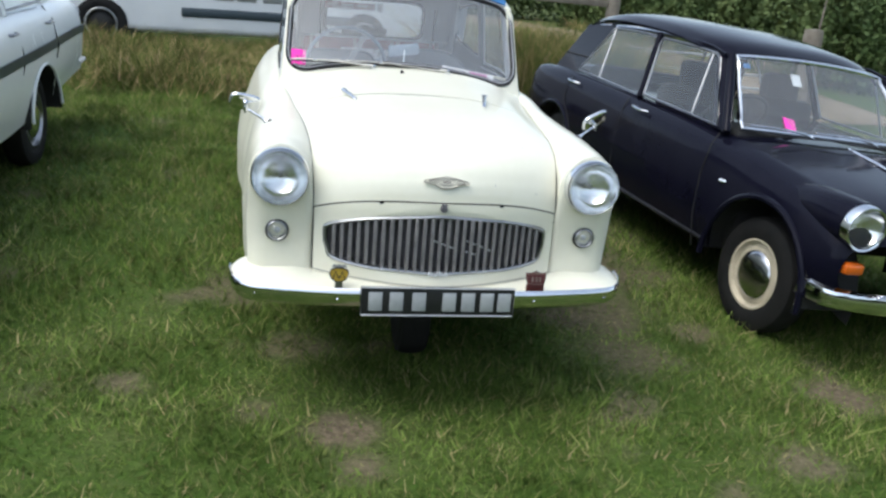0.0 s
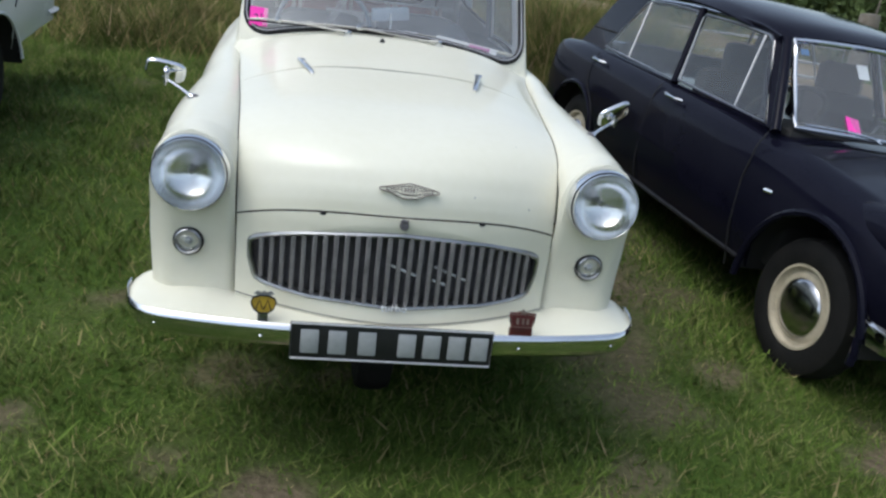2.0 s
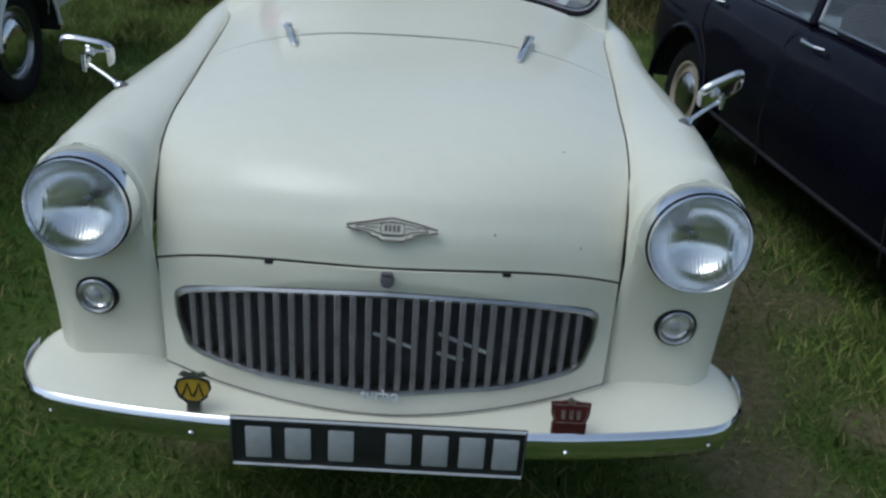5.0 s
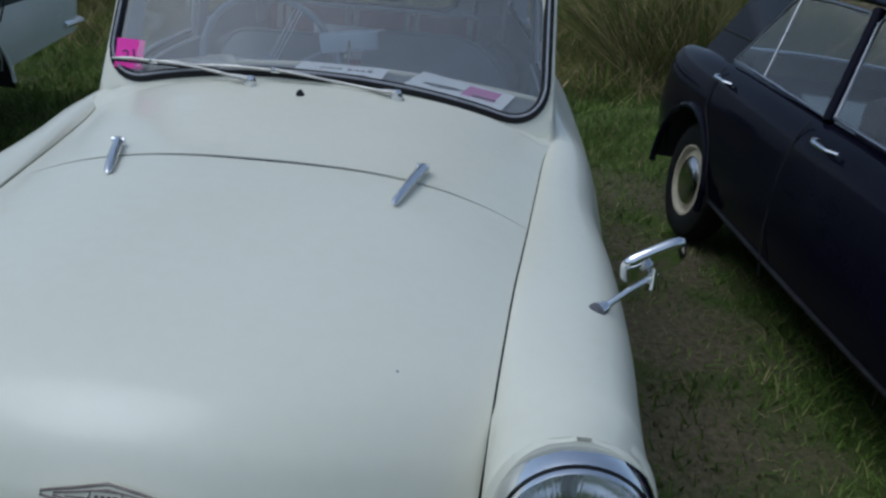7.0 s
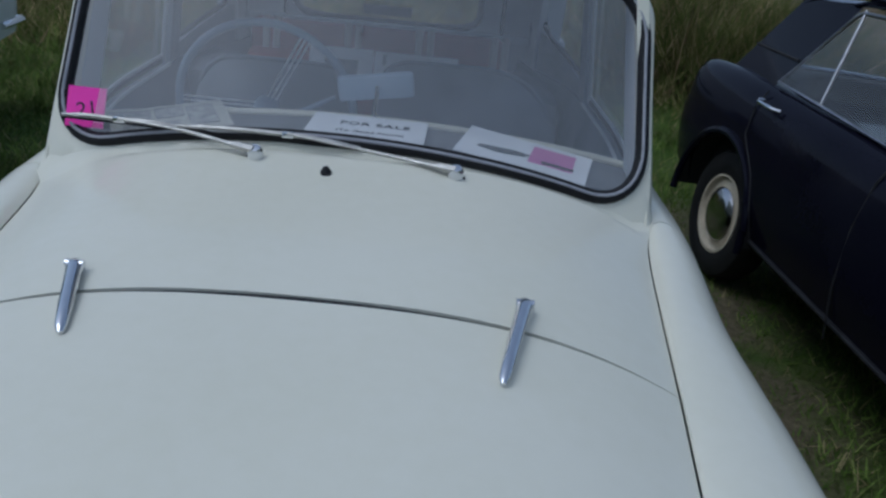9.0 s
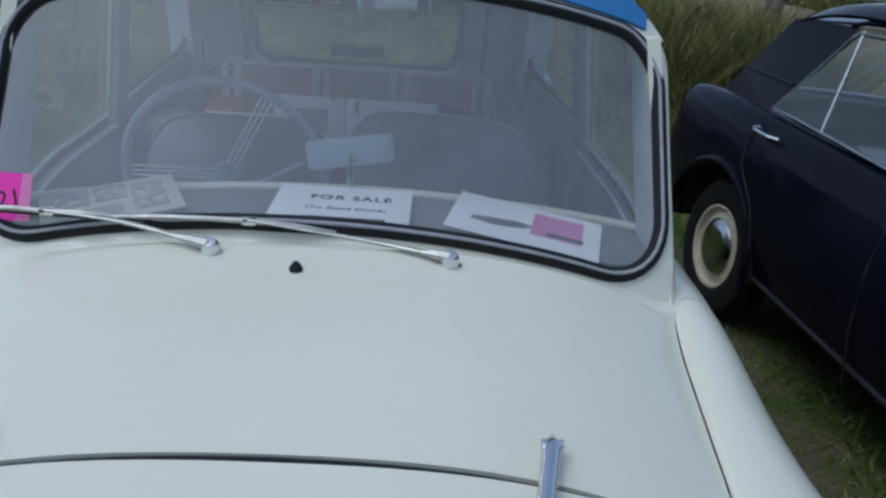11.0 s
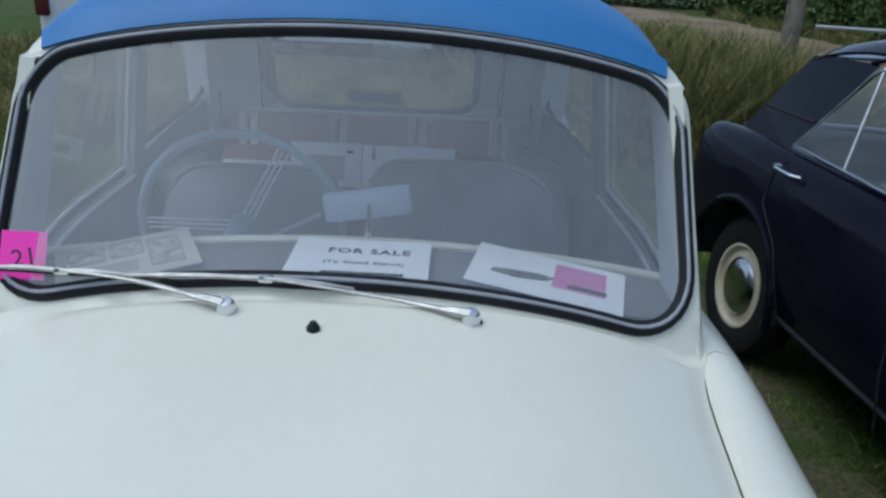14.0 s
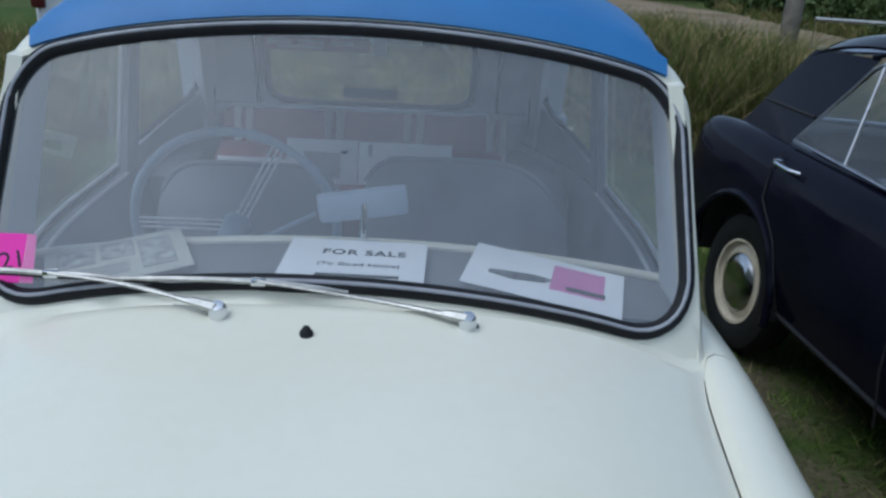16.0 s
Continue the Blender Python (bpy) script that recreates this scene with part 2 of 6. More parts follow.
def tube(points, radius, sides=8, closed=False, flat=1.0, caps=True):
    """A round or flattened bar along points; radius may be one number or one for each point."""
    bm = bmesh.new()
    pts = [Vector(p) for p in points]
    n = len(pts)
    rad = radius if isinstance(radius, (list, tuple)) else [radius] * n
    rings, up = [], Vector((0.13, 0.21, 1)).normalized()
    for i, p in enumerate(pts):
        a, b = (pts[i - 1], pts[(i + 1) % n]) if closed else (pts[max(i - 1, 0)], pts[min(i + 1, n - 1)])
        d = (b - a).normalized()
        u = (up - d * up.dot(d)).normalized()
        w = d.cross(u)
        rings.append([bm.verts.new(p + rad[i] * (math.cos(k * math.tau / sides) * w + flat * math.sin(k * math.tau / sides) * u)) for k in range(sides)])
    for i in range(n if closed else n - 1):
        a, b = rings[i], rings[(i + 1) % n]
        for k in range(sides):
            bm.faces.new((a[k], a[(k + 1) % sides], b[(k + 1) % sides], b[k]))
    if caps and not closed:
        bm.faces.new(rings[0][::-1])
        bm.faces.new(rings[-1])
    return bm


def lathe(profile, sides=32, m=None):
    """Turns (radius, along) pairs about the y axis."""
    bm = bmesh.new()
    rings = []
    for r, y in profile:
        if r < 1e-5:
            rings.append([bm.verts.new((0, y, 0))] * sides)
        else:
            rings.append([bm.verts.new((r * math.cos(k * math.tau / sides), y, r * math.sin(k * math.tau / sides))) for k in range(sides)])
    for a, b in zip(rings, rings[1:]):
        for k in range(sides):
            q = list(dict.fromkeys((a[k], a[(k + 1) % sides], b[(k + 1) % sides], b[k])))
            if len(q) > 2:
                bm.faces.new(q)
    if m is not None:
        bm.transform(m)
    return bm


def block(size, at=(0, 0, 0), bevel=0.0, turn=(0, 0, 0), segments=2):
    bm = bmesh.new()
    bmesh.ops.create_cube(bm, size=1.0)
    bmesh.ops.scale(bm, vec=size, verts=bm.verts)
    if bevel:
        bmesh.ops.bevel(bm, geom=bm.edges[:], offset=bevel, segments=segments, affect="EDGES", profile=0.5)
    bm.transform(pose(*at, *turn))
    return bm


def plate(outline, thick, m=None):
    """A flat slab of the outline (x, z), its front at y = 0 and thick deep."""
    bm = bmesh.new()
    f = bm.faces.new([bm.verts.new((x, 0, z)) for x, z in outline])
    r = bmesh.ops.extrude_face_region(bm, geom=[f])
    bmesh.ops.translate(bm, vec=(0, thick, 0), verts=[g for g in r["geom"] if isinstance(g, bmesh.types.BMVert)])
    if m is not None:
        bm.transform(m)
    return bm


def merge(*parts_):
    """Several pieces of one part in one bmesh."""
    out = bmesh.new()
    for b in parts_:
        me = bpy.data.meshes.new("tmp")
        b.to_mesh(me)
        b.free()
        out.from_mesh(me)
        bpy.data.meshes.remove(me)
    return out


def lettering(text, size, m, mat, parent, name, depth=0.0008, spacing=1.0, bold=0.0):
    """Words in the built-in font, as a mesh. The words' own plane is x, y."""
    c = bpy.data.curves.new(name, "FONT")
    c.body, c.size, c.extrude, c.align_x, c.align_y, c.resolution_u, c.space_character, c.offset = text, size, depth, "CENTER", "CENTER", 3, spacing, bold
    o = new(name, c)
    bpy.context.view_layer.update()
    me = bpy.data.meshes.new_from_object(o.evaluated_get(bpy.context.evaluated_depsgraph_get()))
    bpy.data.objects.remove(o)
    bpy.data.curves.remove(c)
    me.transform(m)
    me.materials.clear()
    me.materials.append(mat)
    ob = new(name, me)
    ob.parent = parent
    return ob


def along(points, steps):
    """A smooth curve through the points, at the places given by steps (0 is the first point, 1 the second and so on)."""
    p = np.array(points, float)
    p = np.vstack([2 * p[0] - p[1], p, 2 * p[-1] - p[-2]])
    out = []
    for s in steps:
        i = min(int(s), len(points) - 2)
        t = s - i
        a, b, c, e = p[i:i + 4]
        out.append(Vector(0.5 * (2 * b + (c - a) * t + (2 * a - 5 * b + 4 * c - e) * t * t + (3 * b - a - 3 * c + e) * t ** 3)))
    return out


def ramp(v, a, b):
    k = min(1.0, max(0.0, (v - a) / (b - a)))
    return k * k * (3 - 2 * k)


def ground_height(x, y):
    """The field: a gentle fall towards the camera, flat beyond the parked cars, with small unevenness."""
    z = -0.095 + 0.03 * min(max(y, -6.0), 10.0)
    z -= 0.07 * min(max(x - 1.6, 0.0), 2.2) * ramp(6.5 - y, 0.0, 2.5)
    z += 0.047 * ramp(-x, 1.3, 2.1)
    return z + 0.012 * noise.noise(Vector((x * 0.9, y * 0.9, 0))) + 0.02 * noise.noise(Vector((x * 0.23, y * 0.23, 5)))


# ---- field ----
# spots of wear: place, reach and how bare; those between the cars also darken for shade
BARE = [(-0.31, -0.01, 0.16, 1.0), (-0.24, -0.22, 0.11, 0.9), (1.77, 0.19, 0.22, 1.0), (1.33, -0.27, 0.15, 0.8), (-0.46, 0.62, 0.20, 0.7), (1.39, 0.79, 0.14, 0.8), (-1.09, 0.32, 0.13, 0.8), (-0.59, 0.16, 0.10, 0.7), (0.95, -0.45, 0.09, 0.7), (1.04, 0.45, 0.10, 0.7),
        # between the cars: thin turf, and dark soil that also paints the shade there
        (1.15, 1.6, 0.20, 0.9), (0.98, 1.05, 0.34, 0.7), (1.10, 1.55, 0.48, 0.8), (1.10, 2.2, 0.55, 0.85), (1.10, 2.9, 0.60, 0.85), (1.12, 3.8, 0.60, 0.7), (0.98, 0.55, 0.26, 0.7), (0.88, 0.95, 0.30, 0.8)]


def bareness(x, y):
    """How bare the turf is at a place, from 0 to 1: trodden spots, the darkened strip between the cars and a thin
    scatter of others.
    """
    v = 0.0
    for bx, by, r, most in BARE:
        d = math.hypot(x - bx, (y - by) * 1.3) / r
        d += 0.5 * noise.noise(Vector((x * 7, y * 7, 3)))
        v = max(v, most * (1 - ramp(d, 0.45, 1.25)))
    n = noise.noise(Vector((x * 1.9, y * 2.2, 9))) + 0.6 * noise.noise(Vector((x * 5.3, y * 5.7, 2)))
    return max(v, 0.7 * ramp(n, 0.40, 0.85))


GRASS = material("grass_turf", (0.048, 0.086, 0.013), 0.95, second=(0.082, 0.105, 0.028), scale=2.3, fine=30, bump=0.02, mix_low=0.42, mix_high=0.62, specular=0.15)
gn, gl = GRASS.node_tree.nodes, GRASS.node_tree.links
worn_shaded, soil, blend = gn.new("ShaderNodeAttribute"), gn.new("ShaderNodeTexNoise"), gn.new("ShaderNodeMix")
worn_shaded.attribute_name = "worn_shaded"
blend.data_type = "RGBA"
earth = gn.new("ShaderNodeValToRGB")
earth.color_ramp.elements[0].color, earth.color_ramp.elements[1].color = (0.030, 0.028, 0.016, 1), (0.235, 0.180, 0.118, 1)
soil.inputs["Scale"].default_value, soil.inputs["Detail"].default_value = 38, 6
gl.new(gn["Texture Coordinate"].outputs["Object"], soil.inputs["Vector"])
gl.new(soil.outputs["Fac"], earth.inputs["Fac"])
gl.new(worn_shaded.outputs["Fac"], blend.inputs["Factor"])
gl.new(gn["Color Ramp"].outputs["Color"], blend.inputs["A"])
gl.new(earth.outputs["Color"], blend.inputs["B"])
gl.new(blend.outputs["Result"], gn["Principled BSDF"].inputs["Base Color"])
xs = np.concatenate([np.linspace(-400, -14, 16), np.linspace(-12, -4.2, 40), np.linspace(-4, 4.4, 121), np.linspace(4.6, 14, 48), np.linspace(16, 400, 16)])
ys = np.concatenate([np.linspace(-60, -7, 8), np.linspace(-6, -2.2, 20), np.linspace(-2, 3, 73), np.linspace(3.2, 14, 55), np.linspace(15, 40, 26), np.linspace(45, 900, 20)])
field = skin([[Vector((x, y, ground_height(x, y))) for x in xs] for y in ys])
ground = part("ground", field, GRASS, None)
wear = ground.data.attributes.new("worn_shaded", "FLOAT", "POINT")
wear.data.foreach_set("value", [bareness(v.co.x, v.co.y) if abs(v.co.x) < 14 and -7 < v.co.y < 14 else 0.2 for v in ground.data.vertices])
tagged(ground, "rough grass field with bare dry patches", "ground", kind="structure")


# ---- the cream three-wheeled car, its nose at y = 0 and its middle at x = 0 ----
car = thing("vintage_car", "cream three-wheeled vintage saloon with a blue roof, parked on grass", "car", m=pose(0, 0, 0))


def both_sides(fn):
    for side in (-1, 1):
        fn(side)


# the cabin leans a little to the driver's side towards the back
lean = lambda y: -0.030 * max(0.0, y - 1.35) / 1.1
# bonnet and scuttle: middle line and side seam at matching stations
MID = [(0.045, 0.717), (0.050, 0.750), (0.063, 0.786), (0.098, 0.834), (0.180, 0.880), (0.330, 0.914), (0.550, 0.941), (0.785, 0.9645), (1.000, 0.990), (1.140, 1.008), (1.240, 1.022)]
SEAM = [(0.418, 0.142, 0.666), (0.419, 0.152, 0.702), (0.421, 0.170, 0.746), (0.425, 0.202, 0.795), (0.431, 0.262, 0.842), (0.441, 0.370, 0.868), (0.455, 0.520, 0.878), (0.481, 0.752, 0.887), (0.502, 0.950, 0.894), (0.524, 1.150, 0.904), (0.547, 1.280, 0.913)]
STEPS = [k / 8 for k in range(81)]
mid_line, seam_line = along([(0, y, z) for y, z in MID], STEPS), along(SEAM, STEPS)


def top_row(k, count=41, spread=1.0):
    c, s = mid_line[k], seam_line[k]
    out = []
    for i in range(count):
        u = -1 + 2 * i / (count - 1)
        w = u * spread
        out.append(Vector((w * s.x, c.y + (s.y - c.y) * abs(w) ** 2.0, c.z + (s.z - c.z) * abs(w) ** 3.0)))
    return out


def screen(u, v):
    """A place on the windscreen's curved face: u across from -1 to 1, v up from 0 to 1."""
    return Vector((u * (0.541 - 0.021 * v), 1.249 + 0.020 * u * u + v * (0.217 - 0.020 * u * u), 1.018 - 0.076 * u * u - 0.016 * u ** 6 - 0.012 * u * (1 - v) + v * (0.359 + 0.015 * u * u)))


BREAK = 56
part("bonnet", skin([top_row(k, spread=0.9985) for k in range(0, BREAK)] + [[p.lerp(q, 0.60 + 0.33 * (abs(p.x) / 0.47) ** 2) for p, q in zip(top_row(BREAK - 1, spread=0.9985), top_row(BREAK, spread=0.9985))]], thick=0.012, out=(0, -0.3, 1)), CREAM, car, "cream painted bonnet, glossy, a few chips")
cowl = [top_row(k, spread=0.9985 + 0.004 * ramp(k, 73, 77)) for k in range(BREAK, 78)]
for v, wide, back in ((-0.035, 1.020, -0.008), (-0.010, 1.018, -0.001), (0.02, 1.015, 0.002)):
    foot = [screen(u * wide, v) + Vector((0, back, 0)) for u in np.linspace(-1, 1, 41)]
    for p, before in zip(foot, cowl[-1]):
        p.z = max(p.z, 0.914)
        p.y = max(p.y, before.y + 0.004)
    cowl.append(foot)
part("scuttle", skin(cowl, thick=0.012, out=(0, -0.3, 1)), CREAM, car)
# near-black sheet added below the bonnet as the shade in its shut lines
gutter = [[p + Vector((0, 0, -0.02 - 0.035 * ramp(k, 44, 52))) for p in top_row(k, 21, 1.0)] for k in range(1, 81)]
part("bonnet_shade_sheet", skin(gutter), DARK, car)


# black strip added as the shade in the bonnet's rear gap, widest in the middle
gap = [p.lerp(q, 0.80 + 0.16 * (abs(p.x) / 0.47) ** 2) + Vector((0, 0, -0.0055)) for p, q in zip(top_row(BREAK - 1), top_row(BREAK))]
part("bonnet_gap_shade", tube(gap, [0.0058 - 0.0052 * min(1.0, abs(p.x) / 0.44) for p in gap], 8), RUBBER, car, "black strip added as shade in the gap behind the bonnet")


# wings, doors and rear flanks: sections from the seam over the crest to the sill
SIDE = [
    (0.106, [(0.421, 0.690), (0.428, 0.785), (0.466, 0.850), (0.531, 0.871), (0.592, 0.848), (0.626, 0.785), (0.633, 0.700), (0.639, 0.580), (0.632, 0.405)]),
    (0.198, [(0.426, 0.800), (0.437, 0.836), (0.472, 0.866), (0.532, 0.880), (0.590, 0.859), (0.625, 0.800), (0.636, 0.710), (0.642, 0.580), (0.635, 0.405)]),
    (0.300, [(0.434, 0.852), (0.447, 0.868), (0.479, 0.881), (0.534, 0.886), (0.588, 0.866), (0.624, 0.812), (0.638, 0.718), (0.646, 0.580), (0.640, 0.405)]),
    (0.480, [(0.450, 0.877), (0.464, 0.886), (0.496, 0.892), (0.543, 0.890), (0.586, 0.871), (0.622, 0.826), (0.641, 0.730), (0.654, 0.580), (0.650, 0.405)]),
    (0.750, [(0.473, 0.885), (0.485, 0.892), (0.512, 0.897), (0.552, 0.893), (0.593, 0.873), (0.630, 0.830), (0.654, 0.740), (0.673, 0.580), (0.672, 0.405)]),
    (1.000, [(0.508, 0.901), (0.516, 0.907), (0.536, 0.910), (0.562, 0.905), (0.595, 0.886), (0.628, 0.845), (0.657, 0.750), (0.693, 0.590), (0.693, 0.405)]),
    (1.290, [(0.550, 0.916), (0.556, 0.921), (0.568, 0.923), (0.584, 0.920), (0.609, 0.906), (0.642, 0.866), (0.680, 0.765), (0.718, 0.600), (0.720, 0.405)]),
    (1.700, [(0.562, 0.945), (0.568, 0.944), (0.580, 0.938), (0.598, 0.925), (0.622, 0.902), (0.654, 0.872), (0.697, 0.768), (0.752, 0.600), (0.758, 0.405)]),
    (2.300, [(0.562, 0.950), (0.568, 0.949), (0.581, 0.943), (0.600, 0.930), (0.625, 0.906), (0.659, 0.876), (0.708, 0.768), (0.765, 0.600), (0.768, 0.405)]),
    (3.000, [(0.530, 0.935), (0.537, 0.936), (0.552, 0.933), (0.575, 0.924), (0.603, 0.903), (0.642, 0.856), (0.696, 0.760), (0.745, 0.600), (0.745, 0.405)]),
    (3.330, [(0.490, 0.880), (0.500, 0.880), (0.520, 0.876), (0.545, 0.866), (0.575, 0.845), (0.610, 0.800), (0.650, 0.720), (0.690, 0.590), (0.690, 0.420)]),
]
# fuller outer shoulders between the lamps and the doors
SIDE = [(y, [(x + (0.015 if j > 3 else 0.005 if j == 3 else 0.0) * ramp(y, 0.22, 0.48) * (1 - 0.9 * ramp(y, 0.6, 1.1)) * (1 - ramp(y, 1.3, 2.0)), z) for j, (x, z) in enumerate(s)]) for y, s in SIDE]
side_rows = []
columns = [spline([(s[j][0], y, s[j][1]) for y, s in SIDE], 180) for j in range(9)]
for k in range(180):
    side_rows.append(spline([c[k] for c in columns], 33))
# the wing's inner edge follows the seam
for r in side_rows:
    if 0.24 < r[0].y < 1.27:
        r[0].x = float(np.interp(r[0].y, [p.y for p in seam_line], [p.x for p in seam_line])) + 0.0024 - 0.0009 * ramp(r[0].y, 0.45, 0.9)
        r[0].z = float(np.interp(r[0].y, [p.y for p in seam_line], [p.z for p in seam_line])) + 0.001
        r[1] = r[0].lerp(r[2], 0.5) + Vector((0, 0, 0.0015))


def flank(side):
    flip = [[Vector((side * p.x + lean(p.y), p.y, p.z)) for p in r] for r in side_rows]
    y_at = lambda y: min(range(180), key=lambda k: abs(flip[k][16].y - y))
    a, b, c = y_at(0.12), y_at(1.30), y_at(2.12)
    wing_rows = [r[:] for r in flip[a:b + 1]]
    # the wing's face: upright below the lamp, turning back at its outer edge, with a hole for the lamp
    face_y = lambda x, z: 0.130 + 0.026 * ramp(0.72 - z, 0.0, 0.2) + 0.030 * ramp(abs(x), 0.585, 0.64) * ramp(0.76 - z, 0, 0.12)
    edge = [Vector((p.x, face_y(p.x, p.z) + 0.008, p.z)) for p in wing_rows[0]]
    wing_rows = [edge] + [r for r in wing_rows if r[16].y > 0.205]
    top = max(range(33), key=lambda k: edge[k].z)
    inner = [(0.405, side * 0.4195), (edge[0].z, side * 0.4215)] + [(p.z, p.x) for p in edge[1:top + 1]]
    outer = [(p.z, p.x) for p in edge[:top - 1:-1]]
    rows_ = []
    for z in list(np.linspace(0.405, edge[0].z, 14)) + list(np.linspace(edge[0].z + 0.008, edge[top].z - 0.0005, 22)):
        a_x = np.interp(z, [q[0] for q in inner], [q[1] for q in inner])
        b_x = np.interp(z, [q[0] for q in outer], [q[1] for q in outer])
        row = []
        for f in (0, 0.015, 0.05, 0.12, 0.2, 0.3, 0.4, 0.5, 0.6, 0.7, 0.8, 0.88, 0.95, 0.985, 1):
            x = a_x + (b_x - a_x) * f
            row.append(Vector((x, face_y(x, z) + 0.008 * (1 - ramp(f, 0, 0.05)) + 0.008 * ramp(f, 0.95, 1), z)))
        rows_.append(row)
    face = skin(rows_)
    lamp = Vector((side * 0.531, 0, 0.772))
    bmesh.ops.delete(face, geom=[f for f in face.faces if Vector((f.calc_center_median().x - lamp.x, 0, f.calc_center_median().z - lamp.z)).length < 0.088], context="FACES")
    part("wing", merge(skin(wing_rows, thick=0.006, out=(side, 0, 1)), face), CREAM, car, "cream front wing")
    part("door", skin([[p.lerp(q, 0.22) for p, q in zip(flip[b], flip[b + 1])]] + flip[b + 1:c + 1], thick=0.02, out=(side, 0, 0)), CREAM, car, "cream door")
    part("rear_flank", skin([[p.lerp(q, 0.22) for p, q in zip(flip[c], flip[c + 1])]] + flip[c + 1:], thick=0.006, out=(side, 0, 0)), CREAM, car)


both_sides(flank)

SEAM_LOW, SEAM_RISE = 0.4235, 0.0235
# nose panel round the grille mouth
nose_y = lambda x: 0.036 + 0.106 * (abs(x) / 0.42) ** 2
BAND = 120


def grille_loop(grow, count=BAND):
    out = []
    for k in range(count):
        a = math.tau * k / count
        c, s = math.cos(a), math.sin(a)
        u = math.copysign(abs(c) ** (2 / 12), c)
        v = math.copysign(abs(s) ** (2 / 12), s)
        x = u * (0.382 - 0.016 * ramp(-v, -0.2, 1) + grow)
        top = 0.670 - 0.058 * (x / 0.385) ** 2
        low = 0.468 + 0.027 * (x / 0.37) ** 2
        z = (top + low) / 2 + v * ((top - low) / 2 + grow)
        out.append(Vector((x, nose_y(x), z)))
    return out


def nose_outer(count=BAND):
    out = []
    for k in range(count):
        a = math.tau * k / count
        c, s = math.cos(a), math.sin(a)
        m_ = max(abs(c), abs(s))
        u, v = c / m_, s / m_
        x = 0.4165 * u
        top = 0.7122 - 0.051 * abs(x / 0.418) ** 3
        z = top if v > 0.999 else 0.405 if v < -0.999 else 0.405 + (top - 0.405) * (v + 1) / 2
        out.append(Vector((x, nose_y(x) - 0.001, z)))
    return out


inner_l, outer_l = grille_loop(0.004), nose_outer()
rows = []
for f in (0, 0.06, 0.2, 0.4, 0.6, 0.8, 1):
    row = [a.lerp(b, f) for a, b in zip(inner_l, outer_l)]
    for p in row:
        p.y = nose_y(p.x) + (0.008 if f == 0 else 0) + 0.004 * ramp(p.z, 0.68, 0.71)
    rows.append(row)
part("nose_panel", skin(rows, closed=True, thick=0.008, out=(0, -1, 0)), CREAM, car, "cream nose panel round the grille")

# seam where the nose panel meets the apron, bowed under the grille
part("nose_seam", tube([Vector((x, nose_y(x) - 0.0012, SEAM_LOW + SEAM_RISE * abs(x / 0.4165) ** 1.4)) for x in np.linspace(-0.4165, 0.4165, 41)], 0.0013, 6), SEAMLINE, car)

# grille
grille = part("grille", skin([[p + Vector((0, back, 0)) for p in grille_loop(grow)] for grow, back in ((0.006, 0.004), (0.005, -0.003), (0.000, -0.0065), (-0.005, -0.0045), (-0.0075, 0.002), (-0.0082, 0.014))], closed=True, thick=0.002), DULL, car, "alloy grille with upright slats, dulled")
part("grille_backing", skin([[Vector((x, nose_y(x) + 0.075, z)) for z in (0.42, 0.70)] for x in np.linspace(-0.42, 0.42, 15)]), RADIATOR, grille)
SLATS = 27
for k in range(SLATS):
    x = -0.350 + 0.700 * k / (SLATS - 1)
    z1, z0 = 0.664 - 0.058 * (x / 0.385) ** 2, 0.474 + 0.027 * (x / 0.37) ** 2
    slat = block((0.0110, 0.018, z1 - z0), (x, nose_y(x) + 0.008, (z0 + z1) / 2), 0.0015, segments=1)
    part("slat", slat, SLAT, grille)
# stray light alloy name strips caught behind the slats
for x, z, w, turn in ((0.016, 0.568, 0.076, 20), (0.142, 0.562, 0.100, 21), (0.118, 0.536, 0.050, 16)):
    part("name_strip", block((w, 0.004, 0.0065), (x, nose_y(x) + 0.021, z), 0.001, (0, turn, 0)), SCRIPT, grille)
lettering("turbo", 0.030, pose(-0.003, 0.0205, 0.4755, 90, 0, 0), SCRIPT, car, "turbo_lettering", 0.0012, 1.0, 0.0003)

# apron over the bumper, and the bumper
EDGE = [(-0.700, 0.215), (-0.698, 0.160), (-0.675, 0.100), (-0.600, 0.046), (-0.335, 0.006), (0.0, -0.002), (0.335, 0.006), (0.600, 0.046), (0.675, 0.100), (0.698, 0.160), (0.700, 0.215)]
edge_line = spline([(x * 0.992, y, 0) for x, y in EDGE], 97)
rows = []
for f in (0.0, 0.1, 0.3, 0.55, 0.8, 0.94, 1.0):
    row = []
    for p in edge_line:
        bx = p.x * 0.92
        back = Vector((bx, (nose_y(bx) if abs(bx) < 0.42 else 0.165 + 0.06 * ramp(abs(bx), 0.43, 0.66)) + 0.025, 0.432))
        q = back.lerp(Vector((p.x, p.y, 0.416)), f)
        high = 0.4195 + 0.0165 * ramp(abs(bx), 0.04, 0.42) + 0.011 * ramp(abs(bx), 0.40, 0.47)
        q.z = high - (high - 0.4175) * f ** 2.2
        row.append(q)
    rows.append(row)
part("apron", skin(rows, thick=0.006, out=(0, 0, 1)), CREAM, car, "cream apron over the front bumper")
blade = [(0.001, 0.425, 1.0), (-0.006, 0.420, 1.0), (-0.010, 0.410, 1.0), (-0.009, 0.392, 1.0), (-0.003, 0.372, 0.995), (0.008, 0.357, 0.985), (0.028, 0.350, 0.97), (0.05, 0.352, 0.95)]
rows = []
